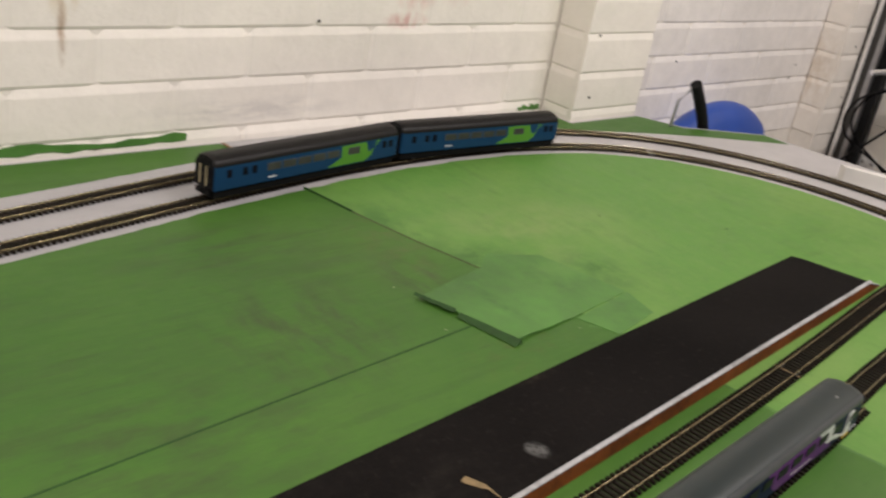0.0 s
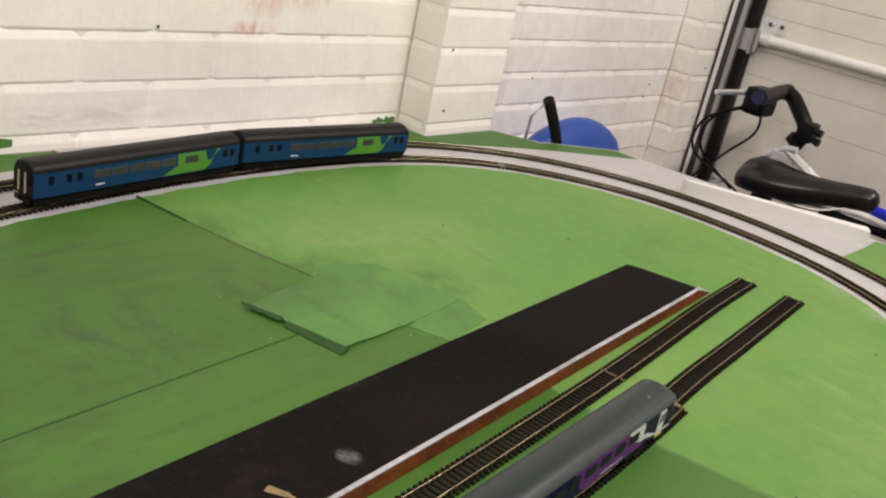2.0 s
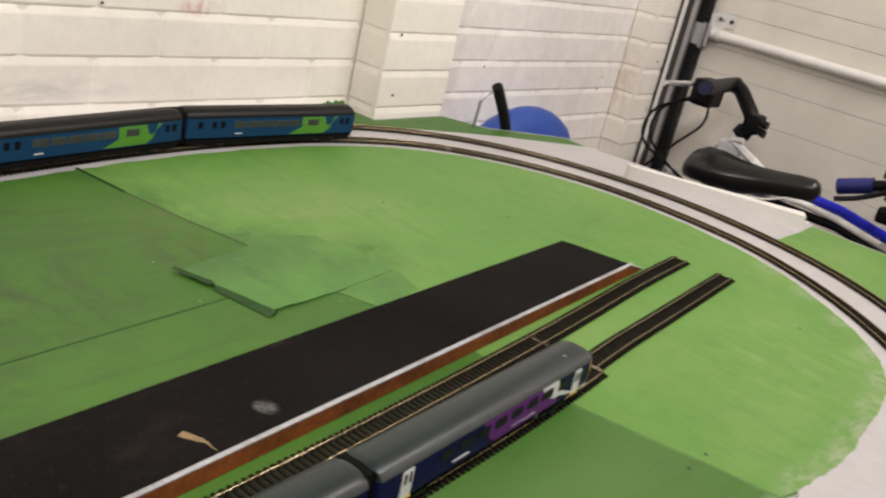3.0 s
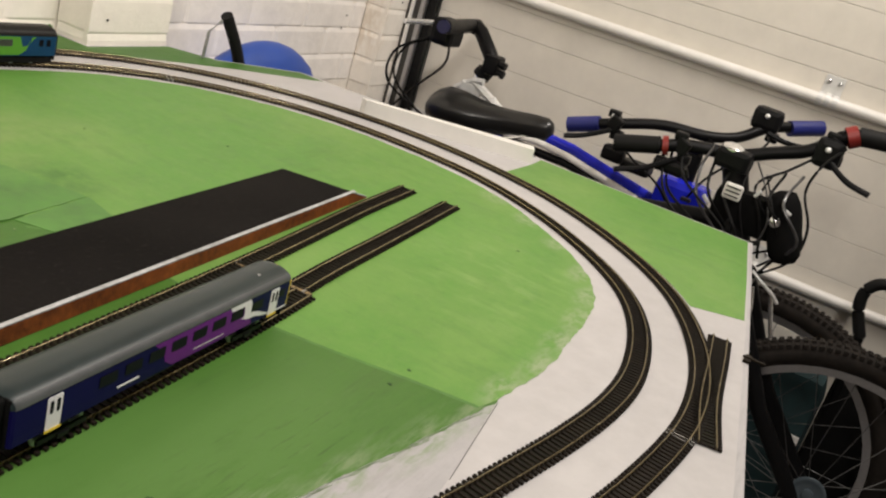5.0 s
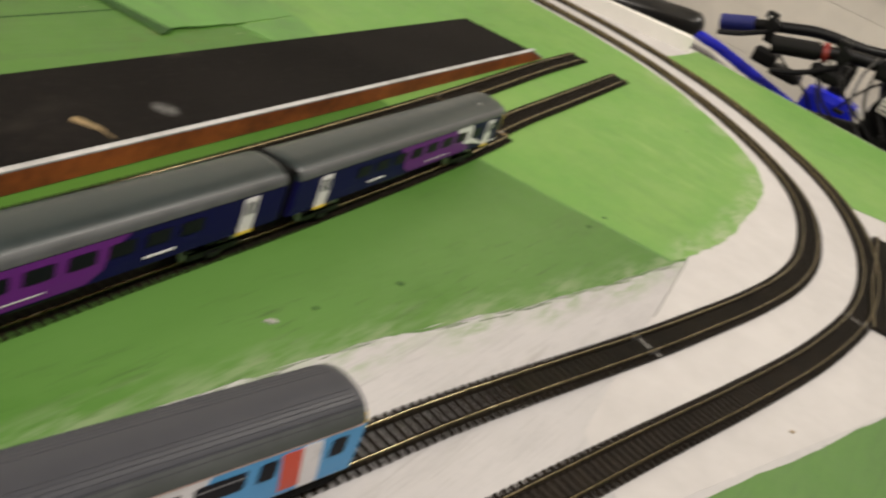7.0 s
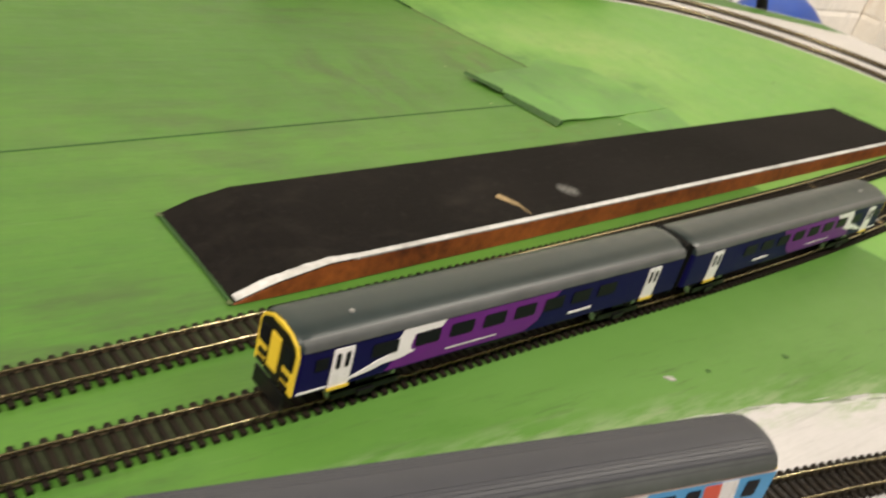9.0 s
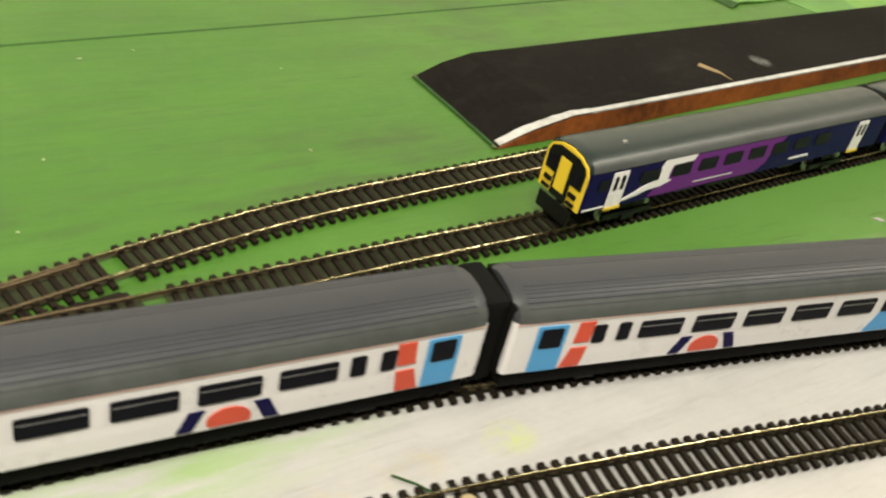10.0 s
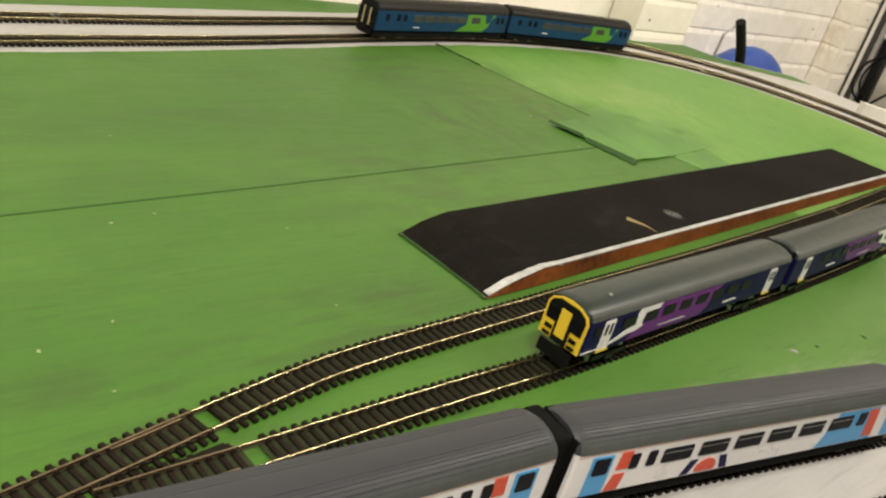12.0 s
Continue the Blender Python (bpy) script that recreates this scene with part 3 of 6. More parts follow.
prism(bm, along(OUTER, s0, s1, -0.02, 40) + [(2.19, 1.452), (2.252, 1.455), (2.256, 1.066), (2.0, 1.029), (1.845, 1.008)], T - 0.001, T + 0.0005)
part("corner_paint", bm, M_GREEN_L, outer_corner)
bm = bmesh.new()
prism(bm, [(-0.44, 0.71), (0.3, 0.806), (1.345, 0.9365)] + ragged(poly_line((1.345, 0.938), (0.95, 1.062), 30), 0.002) + ragged(poly_line((0.95, 1.062), (-0.44, 1.19), 30), 0.002), T - 0.001, T + 0.0004)
part("front_paint", bm, M_GREEN_D, outer_corner)
bm = bmesh.new()
prism(bm, [(-0.44, 2.19), (1.152, 2.19)] + ragged(poly_line((1.158, 2.148), (0.61, 2.064), 24), 0.002) + ragged(poly_line((0.61, 2.064), (-0.44, 1.925), 30), 0.002), T - 0.001, T + 0.0004)
part("back_strip_paint", bm, M_GREEN_D, outer_corner)
bm = bmesh.new()
prism(bm, [(1.70, 2.19), (1.80, 2.19), (1.805, 2.118), (1.993, 2.117), (2.034, 2.036), (2.184, 1.952), (2.185, 1.90)] + ragged(poly_line((2.02, 1.99), (1.72, 2.118), 24), 0.002), T - 0.001, T + 0.0004)
part("back_paint", bm, M_GREEN_D, outer_corner)

# dry-brush streaks where the green paint thins out into the white
def brushed(line, s0, s1, n, mat, parent, lo, hi, z):
    bm = bmesh.new()
    for _ in range(n):
        s = rng.uniform(s0, s1)
        x, y, a = line.at(s)
        d = inner_gap(x, y) + rng.triangular(lo, hi)
        half, w = rng.uniform(0.003, 0.016), rng.uniform(0.00015, 0.00045)
        a += rng.uniform(-0.10, 0.10)
        cx, cy = x - d * math.sin(a), y + d * math.cos(a)
        c, sn = math.cos(a), math.sin(a)
        ring = [(-half, 0), (-half * 0.3, -w), (half * 0.6, -w * 0.7), (half, 0), (half * 0.4, w), (-half * 0.5, w * 0.6)]
        prism(bm, [(cx + u * c - v * sn, cy + u * sn + v * c) for u, v in ring], T - 0.0001, T + z)
    tagged(part("brush_streak", bm, mat, parent), kind="stuff")


s_front, s_turn = INNER.nearest(0.30, 1.26), INNER.nearest(1.90, 1.30)
brushed(INNER, s_front, s_join, 70, M_DRY, dark_area, -0.0045, 0.0015, 0.0006)
brushed(INNER, s_front, s_join, 40, M_WHITE, dark_area, -0.002, 0.003, 0.0007)
# the paint thins out and mingles along its edge
for s in np.linspace(s_front, s_join - 0.02, 12):
    x, y, a = INNER.at(s)
    d = inner_gap(x, y)
    c, sn = math.cos(a), math.sin(a)
    tone_blotch(M_GREEN_D, (x - (d + 0.005) * sn, y + (d + 0.005) * c, T), (0.085, 0.017, 0.1), (0.22, 0.28, 0.16), 0.65, 48, (0.6, 3, 1), 0.42)
    tone_blotch(M_WHITE, (x - (d - 0.004) * sn, y + (d - 0.004) * c, T), (0.070, 0.020, 0.1), (0.18, 0.27, 0.12), 0.7, 42, (0.9, 3, 1), 0.42)
for s in np.linspace(s_join + 0.02, s_turn + 0.10, 9):
    x, y, a = INNER.at(s)
    d = inner_gap(x, y)
    c, sn = math.cos(a), math.sin(a)
    st = (1 + 2 * abs(sn), 1 + 2 * abs(c), 1)
    tone_blotch(M_GREEN_L, (x - (d + 0.006) * sn, y + (d + 0.006) * c, T), (0.055, 0.022, 0.1) if abs(c) > 0.75 else (0.032, 0.032, 0.1), (0.30, 0.36, 0.22), 0.8, 38, st, 0.40)
    tone_blotch(M_WHITE, (x - (d - 0.004) * sn, y + (d - 0.004) * c, T), (0.056, 0.024, 0.1) if abs(c) > 0.75 else (0.034, 0.034, 0.1), (0.20, 0.31, 0.12), 0.7, 42, st, 0.42)

# cuts and raised card on the board
scraps = thing("raised_card_patch", "raised green-painted card patch, its broken edge darkened as shade", "card")


def torn(ring, step, amp):
    """A polygon's outline with small tears."""
    out = []
    for (x0, y0), (x1, y1) in zip(ring, ring[1:] + ring[:1]):
        n = max(1, int(math.hypot(x1 - x0, y1 - y0) / step))
        for i in range(n):
            j = 0 if i == 0 else amp
            out.append((x0 + (x1 - x0) * i / n + rng.uniform(-j, j), y0 + (y1 - y0) * i / n + rng.uniform(-j, j)))
    return out


bm = bmesh.new()
prism(bm, torn([(1.119, 1.719), (1.149, 1.611), (1.243, 1.618), (1.346, 1.634), (1.322, 1.742), (1.262, 1.772), (1.228, 1.746)], 0.008, 0.0012), 0.0030, 0.0046)
# raised at its broken edge, sinking to the board on the far side
for v in bm.verts:
    v.co.z = T + 0.0004 + (v.co.z - 0.0006) * min(1, max(0.18, 1.05 - (v.co.x - 1.12) / 0.17))
part("card_sheet", bm, M_CARD, scraps)


def fold(name, a, b, out, z_top, z_low, label):
    """A ragged flap of card falling from the sheet's edge to the board."""
    bm = bmesh.new()
    n = 14
    up, lo, un = [], [], []
    for i in range(n + 1):
        t = i / n
        x, y = a[0] + (b[0] - a[0]) * t, a[1] + (b[1] - a[1]) * t
        w = out * (0.92 + 0.16 * rng.random()) * (0.55 + 0.45 * t)
        up.append(bm.verts.new((x + rng.uniform(-0.0003, 0.0003), y, T + z_top + rng.uniform(-0.0002, 0.0003))))
        lo.append(bm.verts.new((x - w * 0.96, y - w * 0.27, T + z_low + rng.uniform(0, 0.0008))))
        un.append(bm.verts.new((x + 0.001, y, T + z_low)))
    for i in range(n):
        bm.faces.new((up[i], up[i + 1], lo[i + 1], lo[i]))
        bm.faces.new((lo[i], lo[i + 1], un[i + 1], un[i]))
        bm.faces.new((un[i], un[i + 1], up[i + 1], up[i]))
    bm.faces.new((up[0], lo[0], un[0]))
    bm.faces.new((up[-1], un[-1], lo[-1]))
    part(name, bm, M_DARKGREEN, scraps, label)


# flaps turned from the light; their shade is put into the dark green
fold("broken_edge", (1.131, 1.674), (1.1495, 1.606), 0.0105, 0.0050, 0.0010, "broken flap of card, dark green for its shade")
fold("broken_edge", (1.1145, 1.725), (1.130, 1.680), 0.0045, 0.0064, 0.0034, "lifted card lip")
bm = bmesh.new()
prism(bm, torn([(1.243, 1.6165), (1.259, 1.572), (1.335, 1.586), (1.347, 1.632)], 0.008, 0.0008), T + 0.0001, T + 0.0009)
part("card_flap", bm, M_CARD, scraps)
seam = thing("board_joint", "dark joint between two green boards", "joint")
tagged(seam, kind="structure")
bm = bmesh.new()
sweep(bm, [(x, y, T + 0.0004) for x, y in SEAM[:2]], [(-0.0018, 0), (0.0018, 0), (0.001, 0.0020), (-0.001, 0.0016)])
part("joint_ridge", bm, M_DARKGREEN, seam)
bm = bmesh.new()
sweep(bm, [(x, y, T + 0.0006) for x, y in SEAM[1:]], [(-0.0010, -0.0006), (0.0020, -0.0006), (0.0018, -0.00025), (-0.0008, 0.0003)])
part("joint_line", bm, M_JOINT, seam, "brownish worn joint line")
bm = bmesh.new()
sweep(bm, [(x, y, T + 0.0006) for x, y in ((1.243, 1.60), (1.262, 1.585), (1.27, 1.55), (1.285, 1.40), (1.290, 1.345), (1.301, 1.29), (1.317, 1.225), (1.33, 1.16))], [(-0.0010, -0.0006), (0.0030, -0.0006), (0.0028, -0.0003), (-0.0008, 0.0002)])
part("paint_edge", bm, M_MID, seam)
bm = bmesh.new()
sweep(bm, [(-0.4, 1.539, T + 0.0003), (0.42, 1.596, T + 0.0003), (0.65, 1.613, T + 0.0003), (1.128, 1.654, T + 0.0003)], [(-0.0011, 0), (0.0011, 0), (0.0008, 0.0004), (-0.0008, 0.0004)])
part("board_line", bm, M_GROOVE, seam)

# ---- platform ----
platform = thing("station_platform", "black card station platform with white edge and orange brick side", "platform")
PH = 0.0165
FRONT = [(0.704, 1.4145), (0.731, 1.4157), (0.768, 1.4182), (1.639, 1.4908), (1.688, 1.4950)]
BACK = [(0.702, 1.516), (0.722, 1.5165), (0.748, 1.517), (1.617, 1.583), (1.662, 1.587)]
Z = [0.0022, 0.0105, PH, PH, 0.0022]


bm = bmesh.new()
top, bot = [], []
for (a, b, z) in zip(FRONT, BACK, Z):
    top.append([bm.verts.new((*a, T + z)), bm.verts.new((*b, T + z))])
    bot.append([bm.verts.new((*a, T + 0.0009)), bm.verts.new((*b, T + 0.0009))])
for i in range(4):
    bm.faces.new((top[i][0], top[i + 1][0], top[i + 1][1], top[i][1]))
    bm.faces.new((bot[i][0], bot[i][1], bot[i + 1][1], bot[i + 1][0]))
    bm.faces.new((bot[i][0], bot[i + 1][0], top[i + 1][0], top[i][0]))
    bm.faces.new((bot[i][1], top[i][1], top[i + 1][1], bot[i + 1][1]))
for i in (0, 4):
    bm.faces.new((bot[i][0], top[i][0], top[i][1], bot[i][1]))
part("platform_deck", bm, M_TARMAC, platform, "matt black tarmac card deck")
edge = [(x, y, T + z) for (x, y), z in zip(FRONT, Z)]
bm = bmesh.new()
sweep(bm, curve_points([(0.786, 1.4197, T + PH), (0.83, 1.4234, T + PH), (1.2, 1.4542, T + PH), (1.61, 1.4884, T + PH), edge[3], edge[4]], 5), [(0.0010, -0.0006), (0.0010, 0.0007), (-0.0032, 0.0007), (-0.0032, 0.0)])
part("white_edge", bm, M_EDGE, platform, "worn white edge line")
bm = bmesh.new()
v = []
for (x, y), z in zip(FRONT, Z):
    v.append([bm.verts.new((x + 0.0001, y - 0.0014, T + 0.001)), bm.verts.new((x + 0.0001, y - 0.0007, T + max(0.0015, z - 0.0008)))])
for a, b in zip(v, v[1:]):
    bm.faces.new((a[0], b[0], b[1], a[1]))
bmesh.ops.solidify(bm, geom=bm.faces[:], thickness=0.0006)
part("brick_side", bm, M_TERRA, platform, "orange-brown brick paper side")


def flat_patch(name, pts, z, mat, parent, label=""):
    bm = bmesh.new()
    prism(bm, pts, z, z + 0.0004)
    return part(name, bm, mat, parent, label)


flat_patch("torn_spot", torn([(0.9425, 1.4690), (0.9490, 1.4722), (0.9560, 1.4580), (0.9556, 1.4400), (0.9538, 1.4530), (0.9500, 1.4560)], 0.003, 0.0005), T + PH + 0.0001, M_TAN, platform, "tan torn spot")
# frayed card end, its soft shade put into a dark green strip
bm = bmesh.new()
sweep(bm, [(0.7030, 1.4138, T + 0.0014), (0.7030, 1.45, T + 0.0014), (0.7005, 1.5165, T + 0.0014)], [(-0.0012, -0.0006), (0.0010, -0.0006), (0.0008, 0.0009), (-0.0008, 0.0005)])
part("frayed_end", bm, M_GROOVE, platform, "frayed card end, dark green for its soft shade")
for x, y, r in ((0.7010, 1.5140, 0.0028), (0.7025, 1.4150, 0.0024)):
    flat_patch("frayed_corner", torn([(x - r, y), (x, y - r), (x + 1.2 * r, y), (x, y + 1.3 * r)], 0.001, 0.0004), T + 0.0018, M_JOINT, platform, "pale frayed card corner")
# the white paint widens down the ramp
bm = bmesh.new()
rows = []
for x in np.linspace(0.7055, 0.797, 22):
    y = float(np.interp(x, [p[0] for p in FRONT], [p[1] for p in FRONT]))
    z = T + float(np.interp(x, (0.704, 0.731, 0.768), (0.0022, 0.0105, PH))) + 0.0007 + 0.0004 * min(1, (0.797 - x) / 0.03)
    w = 0.0032 + 0.0026 * min(1, (0.797 - x) / 0.05) + rng.uniform(-0.0006, 0.0006) * min(1, (0.797 - x) / 0.01)
    rows.append([bm.verts.new((x, y - 0.0010, z)), bm.verts.new((x, y + w, z)), bm.verts.new((x, y + w, z - 0.0008)), bm.verts.new((x, y - 0.0010, z - 0.0008))])
for r, q in zip(rows, rows[1:]):
    for i in range(4):
        bm.faces.new((r[i], r[(i + 1) % 4], q[(i + 1) % 4], q[i]))
bm.faces.new(rows[0])
bm.faces.new(rows[-1])
part("ramp_paint", bm, M_EDGE, platform, "thicker worn white paint on the ramp")


# ---- tracks ----
GAUGE = 0.0083
PITCH = 0.0069
bm = bmesh.new()
box(bm, -0.00155, 0.00155, -0.0142, 0.0142, 0.0, 0.0024, 0.0004)
# moulded chairs that clip each rail
for y in (-GAUGE, GAUGE):
    for s in (-1, 1):
        box(bm, -0.0012, 0.0012, y + s * 0.0013 - 0.0007, y + s * 0.0013 + 0.0007, 0.0020, 0.0036)
bm.to_mesh(SLEEPER := bpy.data.meshes.new("sleeper"))
bm.free()
SLEEPER.materials.append(M_SLEEPER)


def rail(line, s0, s1, side, parent, head=M_RAIL, z0=T + 0.0012):
    pts = []
    for s in np.linspace(s0, s1, max(3, int((s1 - s0) / 0.02))):
        x, y, a = line.at(s)
        pts.append((x - side * math.sin(a), y + side * math.cos(a), z0))
    bm = bmesh.new()
    h = RAIL - 0.0012
    sweep(bm, pts, [(-0.0009, 0.0016), (-0.0004, 0.0022), (-0.0004, h - 0.0011), (-0.00066, h - 0.0009), (-0.00070, h - 0.0006), (-0.00056, h - 0.00032), (-0.0003, h - 0.00012), (0.0, h), (0.0003, h - 0.00012), (0.00056, h - 0.00032), (0.00070, h - 0.0006), (0.00066, h - 0.0009), (0.0004, h - 0.0011), (0.0004, 0.0022), (0.0009, 0.0016)], mi=1)
    bm.normal_update()
    top = max(v.co.z for v in bm.verts) - 0.0007
    for f in bm.faces:
        if min(v.co.z for v in f.verts) > top:
            f.material_index = 0
    return part("rail", bm, [head, M_RUST], parent, smooth=True)


def track(line, s0, s1, label, near=None, bare=(), dull=0.0, airy=(0.0, 0.0)):
    """A length of track: two rails, single sleepers in the near stretch, the others joined. The rails are dull brown
    up to dull; in the airy stretch the board shows between the sleepers, elsewhere a dark strip gives the gaps' shade."""
    tr = thing("railway_track", label, "railway track", "model railway tracks")
    for side in (-GAUGE, GAUGE):
        if dull > s0:
            rail(line, s0, dull - 0.0004, side, tr, M_DULLRAIL)
        rail(line, max(s0, dull), s1, side, tr)
    far = bmesh.new()
    many = 0
    for s in np.arange(s0 + 0.003, s1, PITCH):
        if any(b0 < s < b1 for b0, b1 in bare):
            continue
        x, y, a = line.at(s)
        m = Matrix.Translation((x, y, T + 0.0010)) @ Matrix.Rotation(a, 4, "Z")
        if near and near[0] <= s <= near[1]:
            ob = new("sleeper", SLEEPER)
            ob.parent = tr
            ob.matrix_world = m
        else:
            box(far, -0.00155, 0.00155, -0.0142, 0.0142, 0.0, 0.0024, 0.0, m)
            many += 1
    stops = [s0 + 0.004] + [b for q in sorted([*bare] + ([airy] if airy[1] else [])) for b in q] + [s1 - 0.004]
    if airy[1]:
        for side in (-GAUGE, GAUGE):
            bm = bmesh.new()
            sweep(bm, [(x, y, T + 0.0011) for x, y in along(line, airy[0], airy[1], side, 40)], [(-0.0013, 0), (0.0013, 0), (0.0013, 0.0012), (-0.0013, 0.0012)])
            part("track_web", bm, M_STRIPDARK, tr, "plastic strip under a rail")
    # the shade in the gaps between sleepers, laid as a dark strip
    for a0, a1 in zip(stops[::2], stops[1::2]):
        bm = bmesh.new()
        line_pts = []
        for s in np.linspace(a0, a1, max(3, int((a1 - a0) / 0.02))):
            x, y, a = line.at(s)
            line_pts.append((x, y, T + 0.0012))
        sweep(bm, line_pts, [(-0.0088, 0), (0.0088, 0), (0.0088, 0.0007), (-0.0088, 0.0007)])
        part("track_web", bm, M_GAPBROWN if line is OUTER else M_STRIPDARK if line is INNER else M_GAPGREEN, tr, "dark strip for the shaded gaps between sleepers")
    if many:
        tagged(part("far_sleeper", far, M_SLEEPER, tr), kind="stuff")
    else:
        far.free()
    return tr


n0 = INNER.nearest(0.25, 1.27)
track(INNER, 0.0, INNER.length, "inner loop track with brown sleepers and brass-coloured rails", (n0, n0 + 1.9), airy=(INNER.nearest(0.05, 1.285), INNER.nearest(1.02, 1.15)))
n1 = OUTER.nearest(0.4, 1.19)
track(OUTER, 0.0, OUTER.length, "outer loop track with brown sleepers and brass-coloured rails", (n1, n1 + 1.9), airy=(OUTER.nearest(0.10, 1.22), OUTER.nearest(0.88, 1.11)))
track(SIDE_A, 0.0, SIDE_A.length, "platform siding track with an open end", (0.1, 9), [(SIDE_A.nearest(0.4385, 1.357), SIDE_A.nearest(0.4500, 1.359))], SIDE_A.nearest(0.437, 1.357))
track(SIDE_B, SIDE_B.nearest(0.37, 1.33), SIDE_B.length, "train siding track ending at a crooked joint", (0.1, 9), [(SIDE_B.nearest(0.4470, 1.325), SIDE_B.nearest(0.4570, 1.326))], SIDE_B.nearest(0.446, 1.325))
track(SIDE_C, 0.0, SIDE_C.length, "last piece of siding track, set crooked, with an open end", (0, 9))
# crossing nose and check rails of the siding turnout
frog = thing("turnout_crossing", "brown plastic crossing nose with short check rails", "turnout")
bm = bmesh.new()
prism(bm, [(0.408, 1.3350), (0.424, 1.3372), (0.440, 1.3395), (0.440, 1.3345), (0.424, 1.3345)], T + 0.0012, T + 0.0044)
part("crossing_nose", bm, M_SLEEPER, frog)
for line, x0, x1, side in ((SIDE_A, 0.392, 0.432, GAUGE - 0.0021), (SIDE_B, 0.398, 0.438, 0.0021 - GAUGE)):
    rail(line, line.nearest(x0, 1.34), line.nearest(x1, 1.34), side, frog, M_DULLRAIL)
# the turnout's straight stub on the outer loop
STUB = Line([(1.452, 0.982), (1.55, 1.0), (1.66, 1.012), (1.74, 1.022)])
track(STUB, 0.0, STUB.length, "turnout stub beside the outer loop near the board's edge", (0, 1))


# ---- trains ----
FLAT = 0.84      # the navy cars have flatter roofs
RIDE = 0.005     # the body rides this much higher over its bogies
CAR_L, CAR_W = 0.302, 0.0365
Z0, ZS, ZR = 0.0085, 0.0370, 0.0485     # floor, cantrail and roof over the rails


def side_y(z):
    """Half width of the body at a height, with a slight lean inwards."""
    t = (z - Z0) / (ZS - Z0)
    return CAR_W / 2 - 0.0009 * max(0, t - 0.25) ** 1.5 - 0.0006 * max(0, 0.3 - t)


def panel(bm, poly, side, out=0.00015, thick=0.0004, mi=0):
    """A thin shape of (x, z) points laid on one side of a body, bent with it."""
    bm.faces.new([bm.verts.new((x, 0, z)) for x, z in poly]).material_index = mi
    for z in (0.016, 0.025, 0.032):
        bmesh.ops.bisect_plane(bm, geom=bm.verts[:] + bm.edges[:] + bm.faces[:], plane_co=(0, 0, z), plane_no=(0, 0, 1))
    for v in bm.verts:
        v.co.y = side * (side_y(v.co.z) + out)
    back = bmesh.ops.extrude_face_region(bm, geom=bm.faces[:])["geom"]
    for v in back:
        if isinstance(v, bmesh.types.BMVert):
            v.co.y -= side * thick
    return bm


def rrect(x0, x1, z0, z1, r=0.0008):
    return [(x0 + r, z0), (x1 - r, z0), (x1, z0 + r), (x1, z1 - r), (x1 - r, z1), (x0 + r, z1), (x0, z1 - r), (x0, z0 + r)]


